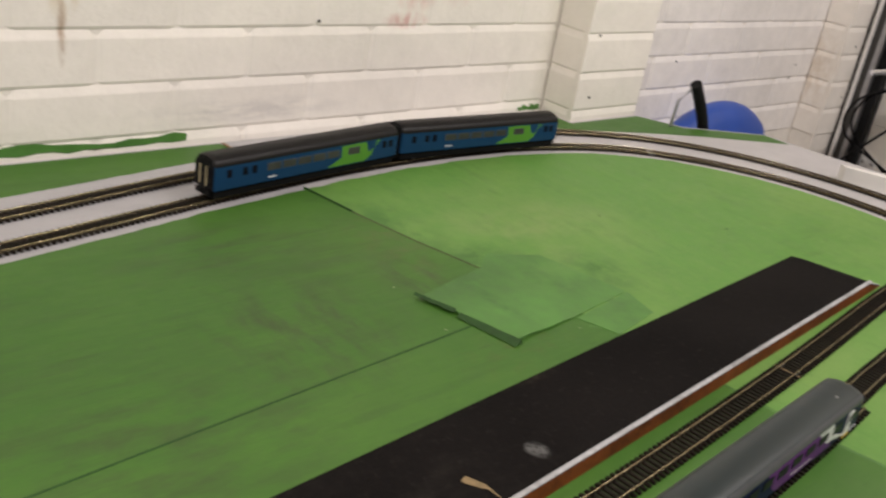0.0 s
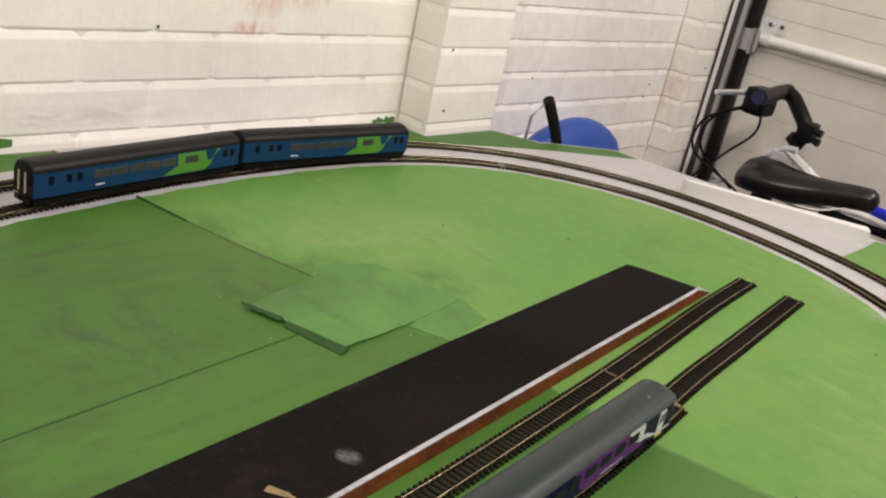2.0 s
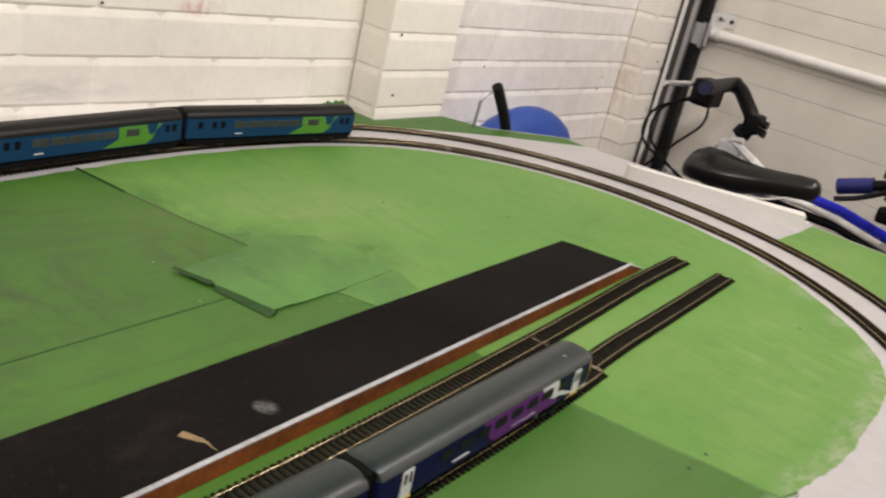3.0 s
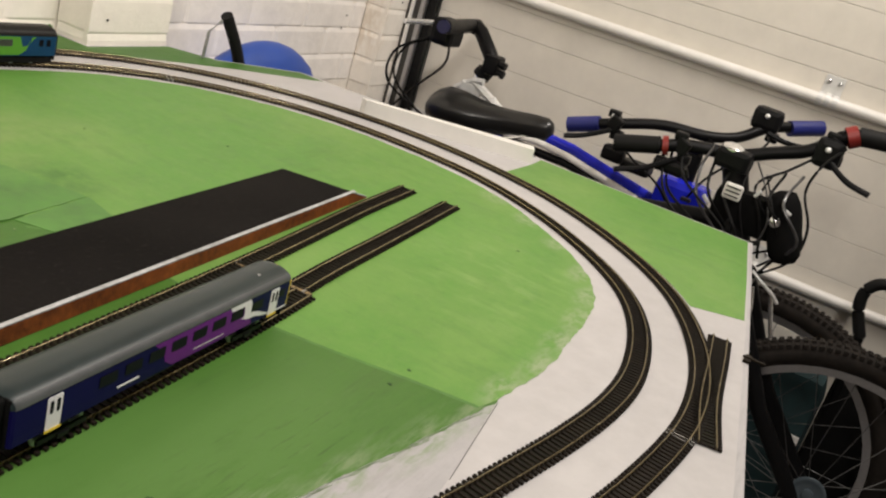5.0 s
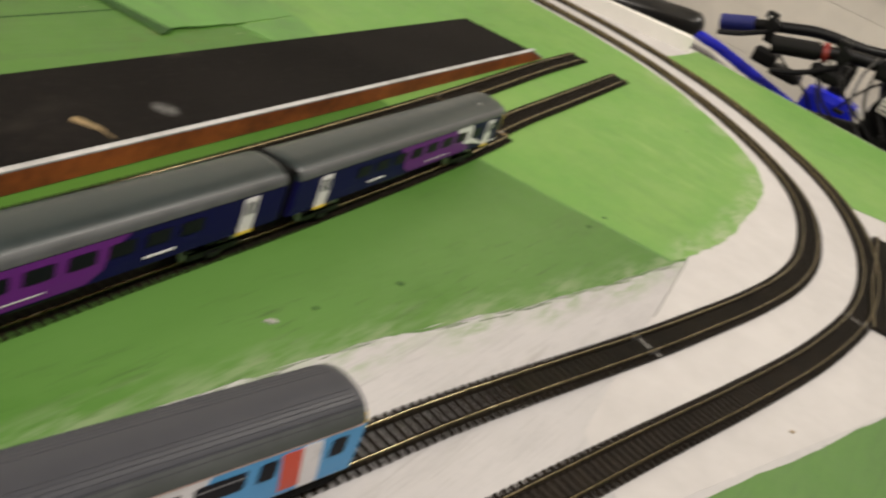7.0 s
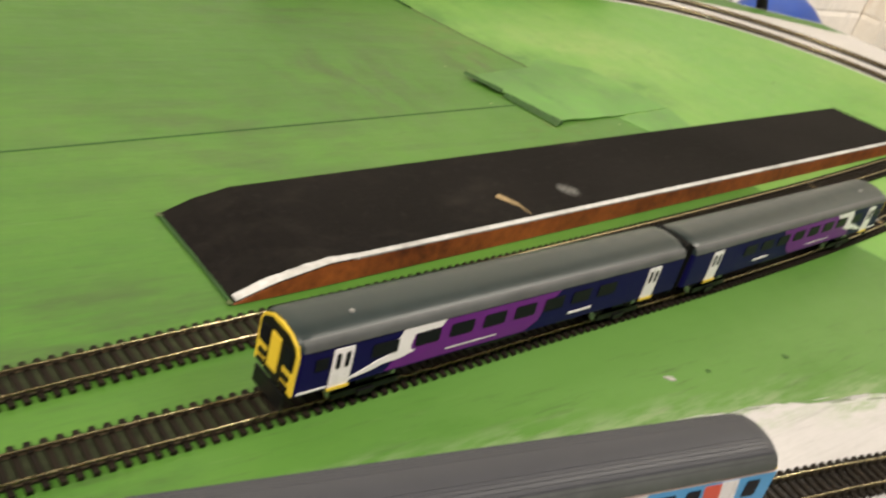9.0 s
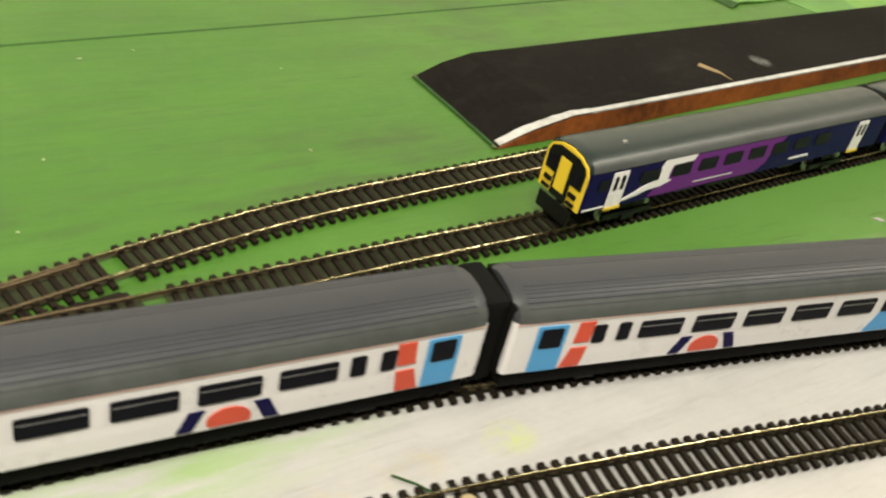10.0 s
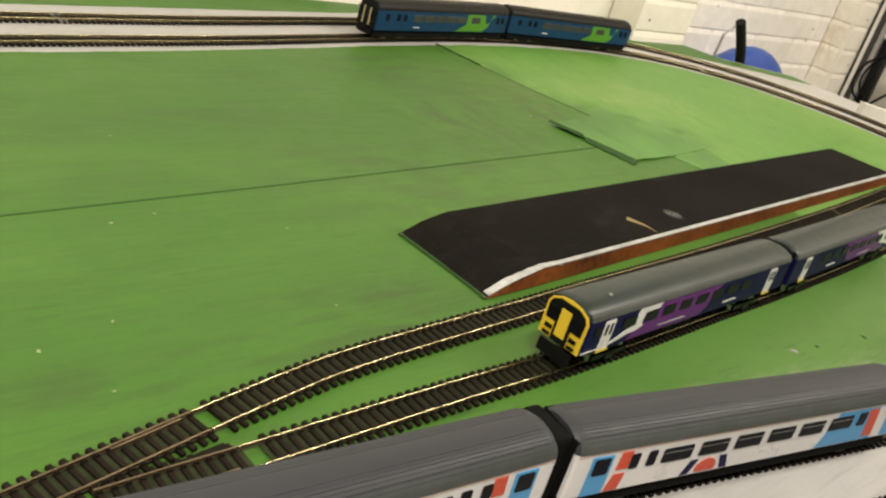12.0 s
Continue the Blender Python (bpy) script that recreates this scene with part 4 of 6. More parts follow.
def car_shell(car, body_mat, roof_mat, ribs=0, L=CAR_L, cab=0, skirt=False, gap=0.0066):
    """Body, roof, underframe, bogies and couplings of one car; cab 1 or -1 is the end with a driver's front."""
    h = L / 2
    prof = [(-side_y(z), z) for z in (Z0, 0.016, 0.025, 0.032, ZS)]
    body = prof + [(side_y(z), z) for z in (ZS, 0.032, 0.025, 0.016, Z0)]
    bm = bmesh.new()
    xs = [-h, -h + 0.002, h - 0.002, h]
    rings = []
    for i, x in enumerate(xs):
        k = 0.95 if i in (0, 3) else 1.0
        rings.append([bm.verts.new((x, y * k, z)) for y, z in body])
    n = len(body)
    for r, q in zip(rings, rings[1:]):
        for i in range(n):
            bm.faces.new((r[i], r[(i + 1) % n], q[(i + 1) % n], q[i]))
    bm.faces.new(rings[0])
    bm.faces.new(rings[-1])
    part("body", bm, body_mat, car)
    bm = bmesh.new()
    ang = np.linspace(0, math.pi, 15)
    w = side_y(ZS) + 0.0003
    arc = [(w * math.copysign(abs(math.cos(a)) ** 0.9, math.cos(a)), ZS + (ZR - ZS) * math.sin(a) ** 0.95) for a in ang]
    rings = []
    for x, k, dz in ((-h, 0.90, -0.0016), (-h + 0.0025, 0.985, -0.0003), (-h + 0.008, 1, 0), (h - 0.008, 1, 0), (h - 0.0025, 0.985, -0.0003), (h, 0.90, -0.0016)):
        rings.append([bm.verts.new((x, y * k, max(ZS - 0.0004, z + dz * (z - ZS) / (ZR - ZS)))) for y, z in arc])
    for r, q in zip(rings, rings[1:]):
        for i in range(len(arc) - 1):
            bm.faces.new((r[i], r[i + 1], q[i + 1], q[i]))
        bm.faces.new((r[-1], r[0], q[0], q[-1]))
    bm.faces.new(rings[0])
    bm.faces.new(rings[-1])
    part("roof", bm, roof_mat, car, smooth=True)
    # light on the roof's shoulders, put into the colour of a paler strip
    for s in (-1, 1):
        bm = bmesh.new()
        low = [(abs(y) + 0.00025, z) for y, z in arc[:4]]
        a = [[bm.verts.new((x, s * y * k, z)) for y, z in low] for x, k in ((-h + 0.0015, 0.985), (-h + 0.008, 1), (h - 0.008, 1), (h - 0.0015, 0.985))]
        for r, q in zip(a, a[1:]):
            for i in range(len(low) - 1):
                bm.faces.new((r[i], q[i], q[i + 1], r[i + 1]))
        part("roof_gutter", bm, M_ROOFSHEEN if roof_mat is not M_ROOFB else roof_mat, car, "paler strip for the light on the roof edge" if roof_mat is not M_ROOFB else "", True)
    for k in range(ribs):
        half = ribs // 2
        y = (1 if k < half else -1) * (0.0062 + 0.0019 * (k % half))
        z = ZS + (ZR - ZS) * max(0, 1 - (abs(y) / w) ** 2.2) ** 0.475
        bm = bmesh.new()
        box(bm, -h + 0.006, h - 0.006, y - 0.0003, y + 0.0003, z - 0.0006, z + 0.0001)
        part("roof_rib", bm, roof_mat, car)
    bm = bmesh.new()
    box(bm, -h + 0.004, h - 0.004, -0.0145, 0.0145, Z0 - 0.002, Z0 + 0.0005)
    part("floor_plate", bm, M_BLACK, car)
    bm = bmesh.new()
    box(bm, -h + 0.012, h - 0.012, -0.0098, 0.0098, 0.0046, Z0 - 0.0021, 0.0004)
    part("underframe", bm, M_BLACK, car)
    if skirt:
        bm = bmesh.new()
        box(bm, -h + 0.003, h - 0.003, -0.0150, 0.0150, -0.0020, Z0 - 0.0002)
        part("skirt", bm, M_MATT, car)
    else:
        for x0, x1, y, z in ((-0.062, -0.044, 0.0126, 0.0046), (-0.034, 0.006, 0.0132, 0.0040), (0.016, 0.030, 0.0122, 0.0048), (0.042, 0.060, 0.0130, 0.0044)):
            for s in (-1, 1):
                bm = bmesh.new()
                box(bm, x0, x1, min(s * y, s * 0.0100), max(s * y, s * 0.0100), z, Z0 - 0.001, 0.0003)
                part("equipment_case", bm, M_POST if x0 < -0.045 else M_BLACK, car)
    for bx in (-h * 0.68, h * 0.68):
        bm = bmesh.new()
        for s in (-1, 1):
            box(bm, bx - 0.021, bx + 0.021, s * 0.0125 - 0.0012, s * 0.0125 + 0.0012, 0.0032, 0.0074, 0.0005)
            box(bm, bx - 0.005, bx + 0.005, s * 0.0140 - 0.0008, s * 0.0140 + 0.0008, 0.0018, 0.0052)
        box(bm, bx - 0.006, bx + 0.006, -0.012, 0.012, 0.004, 0.0110)
        bog = part("bogie", bm, M_BLACK, car)
        for wx in (-0.0165, 0.0165):
            for s in (-1, 1):
                bm = bmesh.new()
                lathe(bm, [(0.0020, -0.0009), (0.0058, -0.0009), (0.0062, 0.0), (0.0055, 0.0011), (0.0020, 0.0011)], 18,
                      Matrix.Translation((bx + wx, s * 0.0086, 0.0058)) @ Matrix.Rotation(radians(90), 4, "X"))
                part("wheel", bm, M_STEEL, bog)
    for s in (-1, 1):
        bm = bmesh.new()
        box(bm, s * h - 0.002, s * h + 0.002 + (0.003 if s > 0 else 0), -0.002, 0.002, 0.0045, 0.0065)
        if s != cab:
            if cab < 0:
                box(bm, h - 0.001, h + gap, -0.0145, 0.0145, 0.000, 0.0452, 0.003)
            else:
                box(bm, -h - 0.0006, -h + 0.001, -0.0150, 0.0150, 0.006, 0.0440, 0.0004)
        part("coupling" if s == cab else "corridor_connector", bm, M_MATT, car)


def windows(car, spans, z0, z1, mat=M_GLASS, frame_mat=None, sides=(-1, 1), bars=True):
    for x0, x1 in spans:
        for s in sides:
            if frame_mat:
                bm = bmesh.new()
                panel(bm, rrect(x0 - 0.0006, x1 + 0.0006, z0 - 0.0006, z1 + 0.0006), s, 0.0003)
                fr = part("window_frame", bm, frame_mat, car)
            bm = bmesh.new()
            panel(bm, rrect(x0, x1, z0, z1), s, 0.0006)
            w = part("window", bm, mat, car)
            if bars and frame_mat is None and x1 - x0 > 0.012:
                bm = bmesh.new()
                panel(bm, rrect(x0 + 0.0008, x1 - 0.0008, z1 - 0.0030, z1 - 0.0026, 0.0001), s, 0.0008)
                part("window_bar", bm, M_STEEL, w)


def decal(car, name, poly, mat, sides=(-1, 1), out=0.0002, label=""):
    for s in sides:
        bm = bmesh.new()
        panel(bm, poly, s, out)
        part(name, bm, mat, car, label)


def cab_front(car, end, paint, h=CAR_L / 2, word="yellow front panel"):
    """A driver's front: painted face, dark window band, door, lamps and bumper beam."""
    x = end * (h + 0.0012)

    def plate(name, poly, mat, out, label=""):
        bm = bmesh.new()
        a = [bm.verts.new((x + end * out, y, z)) for y, z in poly]
        b = [bm.verts.new((x + end * (out - 0.0014), y, z)) for y, z in poly]
        n = len(poly)
        bm.faces.new(a)
        bm.faces.new(b[::-1])
        for i in range(n):
            bm.faces.new((a[i], b[i], b[(i + 1) % n], a[(i + 1) % n]))
        return part(name, bm, mat, car, label)
    w = side_y(0.02) * 0.945
    plate("front_panel", [(-w, Z0), (w, Z0), (w, 0.0350), (w * 0.88, 0.0396), (w * 0.50, 0.0435), (0, 0.0449), (-w * 0.50, 0.0435), (-w * 0.88, 0.0396), (-w, 0.0350)], paint, 0.0, word)
    plate("front_surround", [(-w * 0.88, 0.0228), (w * 0.88, 0.0228), (w * 0.90, 0.0348), (w * 0.80, 0.0388), (w * 0.46, 0.0420), (-w * 0.46, 0.0420), (-w * 0.80, 0.0388), (-w * 0.90, 0.0348)], M_BLACK, 0.0006)
    plate("front_gap", [(-w * 0.38, Z0), (w * 0.38, Z0), (w * 0.38, 0.0412), (-w * 0.38, 0.0412)], M_BLACK, 0.0009)
    plate("gangway_door", [(-w * 0.24, Z0 + 0.0055), (w * 0.24, Z0 + 0.0055), (w * 0.24, 0.0365), (-w * 0.24, 0.0365)], paint, 0.0016)
    for s in (-1, 1):
        plate("windscreen", [(s * w * 0.42, 0.0245), (s * w * 0.80, 0.0245), (s * w * 0.80, 0.0335), (s * w * 0.42, 0.0355)], M_GLASS, 0.0012)
        plate("headlight", [(s * w * 0.45, 0.0155), (s * w * 0.78, 0.0155), (s * w * 0.78, 0.0185), (s * w * 0.45, 0.0185)], M_BLACK, 0.0012)
    if paint is M_BLACK:
        for s in (-1, 1):
            plate("corridor_strip", [(s * w * 0.30, Z0 + 0.004), (s * w * 0.40, Z0 + 0.004), (s * w * 0.40, 0.036), (s * w * 0.30, 0.036)], M_GLUE, 0.0019, "pale brown corridor strip")
    for s in (-1, 1):
        plate("buffer_recess", [(s * w * 0.45, 0.0100), (s * w * 0.80, 0.0100), (s * w * 0.80, 0.0122), (s * w * 0.45, 0.0122)], M_BLACK, 0.0012)
    bm = bmesh.new()
    box(bm, min(x, x + end * 0.0014), max(x, x + end * 0.0014), -w * 0.78, w * 0.78, 0.0004, Z0 - 0.0012, 0.0005)
    part("valance", bm, M_BLACK, car, "dark grey valance")


def navy_car(name_label, cab):
    """A navy and purple car; its driver's end points along cab on the x axis."""
    car = thing("railcar", name_label, "model train", "navy and purple two-car train")
    car_shell(car, M_NAVY, M_ROOF, cab=cab)
    h = CAR_L / 2
    f = lambda u: cab * (h - u * CAR_L)          # u: 0 at the cab, 1 at the inner end

    def P(pts):
        return [(f(u), z) for u, z in pts]
    decal(car, "purple_panel", P([(0.245, ZS - 0.001), (0.205, 0.022), (0.180, Z0 + 0.001), (0.515, Z0 + 0.001), (0.545, 0.016), (0.555, 0.026), (0.592, ZS - 0.001)]), M_PURPLE)
    decal(car, "white_flash", P([(0.295, ZS - 0.0005), (0.203, ZS - 0.0005), (0.193, 0.0300), (0.188, 0.0240), (0.181, 0.0215), (0.155, 0.0195), (0.140, 0.0172), (0.100, 0.0122), (0.104, 0.0112), (0.145, 0.0135), (0.170, 0.0160), (0.207, 0.0168), (0.237, 0.0200), (0.226, 0.0210), (0.224, 0.0250), (0.229, 0.0316), (0.287, 0.0322)]), M_CWHITE, out=0.0004, label="white curved flash")
    for u in (0.082, 0.893):
        x = f(u)
        for s in (-1, 1):
            bm = bmesh.new()
            panel(bm, rrect(x - 0.0060, x + 0.0060, Z0 + 0.0005, ZS - 0.002, 0.0006), s, 0.0006)
            d = part("door", bm, M_CWHITE, car, "white sliding door pair")
            for k in (-1, 1):
                bm = bmesh.new()
                panel(bm, rrect(x + k * 0.0027 - 0.0013, x + k * 0.0027 + 0.0013, 0.022, 0.032), s, 0.0009)
                part("door_window", bm, M_GLASS, d)
            bm = bmesh.new()
            panel(bm, rrect(x - 0.0066, x + 0.0066, Z0 - 0.0012, Z0 + 0.0009, 0.0002), s, 0.0012)
            part("door_step", bm, M_YELLOW, d, "yellow step")
    windows(car, [tuple(sorted((f(u), f(u + 0.055)))) for u in (0.140, 0.232, 0.312, 0.392, 0.472, 0.552, 0.632, 0.712)], 0.0225, 0.0315, bars=False)
    decal(car, "cab_window", P([(0.03, 0.0235), (0.055, 0.0235), (0.055, 0.031), (0.03, 0.031)]), M_GLASS, out=0.0005)
    decal(car, "lettering_bar", P([(0.635, 0.0138), (0.705, 0.0138), (0.705, 0.0153), (0.635, 0.0153)]), M_CWHITE, out=0.0004)
    decal(car, "lettering_bar", P([(0.31, 0.0135), (0.435, 0.0135), (0.435, 0.0143), (0.31, 0.0143)]), M_ZINC, out=0.0004)
    decal(car, "white_line", P([(0.004, 0.0098), (0.060, 0.0098), (0.060, 0.0108), (0.004, 0.0108)]), M_CWHITE, out=0.0004)
    for u, y in ((0.115, -0.005),):
        bm = bmesh.new()
        lathe(bm, [(0.0003, 0.0012), (0.0012, 0.0010), (0.0016, 0.0), (0.0016, -0.0010)], 10, Matrix.Translation((f(u), y, ZR - 0.0004)))
        part("roof_vent", bm, M_STEEL, car, "small pale roof vent", True)
    cab_front(car, cab, M_YELLOW)
    return car


def white_car(label, cab):
    """A white car with grey roof: sky blue driver's end, orange-red and blue inner doors."""
    car = thing("railcar", label, "model train", "white and blue two-car train")
    car_shell(car, M_CWHITE, M_ROOFG, 12, cab=cab, skirt=True, gap=0.0118)
    h = CAR_L / 2
    f = lambda u: cab * (h - u * CAR_L)

    def P(pts):
        return [(f(u), z) for u, z in pts]
    decal(car, "blue_end_panel", P([(0.0, Z0 + 0.0005), (0.30, Z0 + 0.0005), (0.26, ZS - 0.0008), (0.0, ZS - 0.0008)]), M_SKY)
    decal(car, "red_flash", P([(0.10, Z0 + 0.003), (0.135, Z0 + 0.003), (0.15, ZS - 0.003), (0.115, ZS - 0.003)]), M_RED, out=0.0004)
    decal(car, "white_flash", P([(0.065, Z0 + 0.0008), (0.10, Z0 + 0.0008), (0.115, ZS - 0.002), (0.08, ZS - 0.002)]), M_CWHITE, out=0.0004)
    for u in (0.935,):
        x = f(u)
        for s in (-1, 1):
            bm = bmesh.new()
            panel(bm, rrect(x - 0.0075, x + 0.0075, Z0 + 0.0004, ZS - 0.0025, 0.0006), s, 0.0006)
            d = part("door", bm, M_SKY, car, "sky blue inner door")
            bm = bmesh.new()
            panel(bm, rrect(x - 0.0055, x + 0.0055, 0.0225, 0.033), s, 0.0009)
            part("door_window", bm, M_GLASS, d)
    decal(car, "red_door_panel", P([(0.872, Z0 + 0.0008), (0.905, Z0 + 0.0008), (0.895, 0.0205), (0.868, 0.0205)]), M_RED, out=0.0005)
    decal(car, "red_door_panel", P([(0.868, 0.0235), (0.895, 0.0235), (0.892, ZS - 0.0022), (0.865, ZS - 0.0022)]), M_RED, out=0.0005)
    windows(car, [tuple(sorted((f(u), f(u + 0.078)))) for u in (0.205, 0.305, 0.405, 0.505, 0.605, 0.705)[:5]], 0.0225, 0.0320)
    windows(car, [tuple(sorted((f(u), f(u + 0.078)))) for u in (0.705,)], 0.0225, 0.0320)
    windows(car, [tuple(sorted((f(u), f(u + 0.022)))) for u in (0.800, 0.843)], 0.0225, 0.0325)
    windows(car, [tuple(sorted((f(u), f(u + 0.028)))) for u in (0.03, 0.155)], 0.0225, 0.0325)
    u0 = 0.645
    decal(car, "emblem_wing", P([(u0 - 0.065, Z0 + 0.001), (u0 - 0.045, Z0 + 0.001), (u0 - 0.03, 0.0195), (u0 - 0.05, 0.0195)]), M_NAVY, out=0.0004)
    decal(car, "emblem_wing", P([(u0 + 0.065, Z0 + 0.001), (u0 + 0.045, Z0 + 0.001), (u0 + 0.03, 0.0195), (u0 + 0.05, 0.0195)]), M_NAVY, out=0.0004)
    decal(car, "emblem_disc", [(f(u0) + 0.0085 * math.cos(a), Z0 + 0.004 + 0.0065 * math.sin(a)) for a in np.linspace(-0.4, math.pi + 0.4, 14)], M_RED, out=0.0005)
    decal(car, "roof_edge_line", P([(0.005, ZS - 0.0011), (0.995, ZS - 0.0011), (0.995, ZS - 0.0004), (0.005, ZS - 0.0004)]), M_PINK, out=0.0004)
    cab_front(car, cab, M_YELLOW)
    return car


def blue_car(label, cab):
    """A mid blue car with black roof and a lime green block of windows."""
    car = thing("railcar", label, "model train", "blue and green two-car train")
    car_shell(car, M_BLUE, M_ROOFB, 12, cab=cab, skirt=True, gap=0.0118)
    h = CAR_L / 2
    for side in (-1, 1):
        f = lambda u: -side * (h - u * CAR_L)      # each side runs from its own end

        def P(pts):
            return [(f(u), z) for u, z in pts]
        decal(car, "green_panel", P([(0.115, ZS - 0.0015), (0.135, ZS - 0.0015), (0.165, 0.016), (0.20, Z0 + 0.001), (0.42, Z0 + 0.001), (0.345, 0.020), (0.345, ZS - 0.0015), (0.20, ZS - 0.0015), (0.185, 0.022), (0.165, 0.022)]), M_LIME, (side,), 0.0002, "lime green block")
        windows(car, [tuple(sorted((f(u), f(u + 0.066)))) for u in (0.24, 0.36, 0.44, 0.52, 0.60, 0.68)], 0.0225, 0.0310, M_CREAM, M_FRAMEGREY, (side,))
        windows(car, [tuple(sorted((f(u), f(u + 0.022)))) for u in (0.035, 0.075, 0.80, 0.845, 0.92)], 0.0225, 0.0320, sides=(side,))
        decal(car, "lettering_bar", P([(0.70, 0.0130), (0.74, 0.0130), (0.74, 0.0145), (0.70, 0.0145)]), M_CWHITE, (side,), 0.0004)
    if cab:
        cab_front(car, cab, M_BLACK, word="black front panel")
    return car


def place(car, line, s, tall=1.0, drop=0.0):
    """Stands a car on a line with its middle s along it, both bogies on the rails; a body with tall under 1 has
    lower sides over a deeper underframe."""
    floor_z = ZR - (ZR - Z0) * tall
    a, b = line.at(s - CAR_L * 0.34), line.at(s + CAR_L * 0.34)
    x, y = (a[0] + b[0]) / 2, (a[1] + b[1]) / 2
    for p in car.children:
        if not p.name.startswith("bogie"):
            under = p.name.split(".")[0] in ("underframe", "equipment_case", "valance", "coupling")
            p.scale.z = floor_z / Z0 if under else tall
            p.location.z = RIDE - drop + (0 if under else ZR * (1 - tall))
            if tall < 1 and p.name.startswith("roof"):
                p.scale.z = tall * FLAT
                p.location.z += ZS * tall * (1 - FLAT)
    car.matrix_world = Matrix.Translation((x, y, T + RAIL)) @ Matrix.Rotation(math.atan2(b[1] - a[1], b[0] - a[0]), 4, "Z")
    return car


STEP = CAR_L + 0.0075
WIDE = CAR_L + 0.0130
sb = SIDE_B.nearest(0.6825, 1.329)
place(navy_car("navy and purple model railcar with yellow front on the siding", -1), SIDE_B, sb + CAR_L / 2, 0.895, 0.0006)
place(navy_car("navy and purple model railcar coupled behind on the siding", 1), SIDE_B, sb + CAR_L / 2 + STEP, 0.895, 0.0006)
# the white and blue pairs are halves of one four-car train, set apart
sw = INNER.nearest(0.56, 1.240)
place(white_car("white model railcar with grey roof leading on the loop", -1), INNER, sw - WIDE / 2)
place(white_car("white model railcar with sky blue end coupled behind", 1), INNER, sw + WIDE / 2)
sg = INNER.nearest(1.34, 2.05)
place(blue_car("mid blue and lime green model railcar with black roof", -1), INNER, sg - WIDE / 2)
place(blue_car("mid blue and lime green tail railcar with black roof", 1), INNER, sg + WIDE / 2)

# ---- things on the board ----
strip = thing("edge_strip", "white painted wooden strip along the board's edge", "strip")
bm = bmesh.new()
prism(bm, [(2.084, 1.752), (2.222, 1.468), (2.196, 1.455), (2.0745, 1.738)], T + 0.0002, T + 0.026)
part("wooden_strip", bm, M_BAR, strip)


def blob(name, label, x, y, r, mat, seed, flat=0.0012, stretch=1.0, ang=0.0):
    """A small uneven splash or crumb on the board."""
    rg = random.Random(seed)
    pts = []
    for i in range(13):
        a = 2 * math.pi * i / 13
        q = r * rg.uniform(0.55, 1.1)
        u, v = q * math.cos(a) * stretch, q * math.sin(a)
        pts.append((x + u * math.cos(ang) - v * math.sin(ang), y + u * math.sin(ang) + v * math.cos(ang)))
    t = thing(name, label, "splash")
    bm = bmesh.new()
    prism(bm, pts, T - 0.0002, T + 0.0005 + flat)
    part("splash", bm, mat, t)
    return t


blob("plaster_splash", "pale filler splash dried on the green board", 0.931, 1.270, 0.0022, M_PLASTER, 3, 0.0006, 2.2, -0.7)
for k, (x, y, r, mat) in enumerate(((0.484, 1.574, 0.0015, M_FLECK), (0.436, 1.461, 0.0013, M_FLECK), (0.582, 1.439, 0.0014, M_FLECK), (0.546, 1.717, 0.0013, M_FLECK), (0.609, 1.543, 0.0010, M_FLECK),
                                    (1.108, 1.751, 0.0016, M_FLECK), (0.520, 1.582, 0.0014, M_FLECK), (0.410, 1.400, 0.0010, M_FLECK), (0.388, 1.445, 0.0020, M_FLECK), (1.10, 1.66, 0.0014, M_FLECK), (1.23, 1.60, 0.0013, M_FLECK),
                                    (1.331, 1.230, 0.0030, M_DARKGREEN), (1.295, 1.229, 0.0026, M_DARKGREEN), (1.042, 1.257, 0.0026, M_DARKGREEN), (1.650, 1.695, 0.0026, M_DARKGREEN),
                                    (1.737, 1.290, 0.0022, M_DARKGREEN), (0.966, 1.266, 0.0018, M_GROOVE), (1.184, 1.007, 0.0022, M_TAN), (1.50, 1.80, 0.0018, M_DARKGREEN), (1.33, 1.70, 0.0016, M_DARKGREEN))):
    blob("paint_speck", "small pale fleck dried on the green board" if mat is M_FLECK else "small dark fleck on the green board", x, y, 0.75 * r, mat, 20 + k, 0.0003, 1.5, 0.9 * k)
twig = thing("wire_scrap", "thin dark wire scrap on the white board", "wire")
bm = bmesh.new()
tube(bm, [(0.505, 1.203, T + 0.0012), (0.512, 1.195, T + 0.0016), (0.518, 1.186, T + 0.0012)], 0.0006, 6)
part("wire", bm, M_GROOVE, twig)
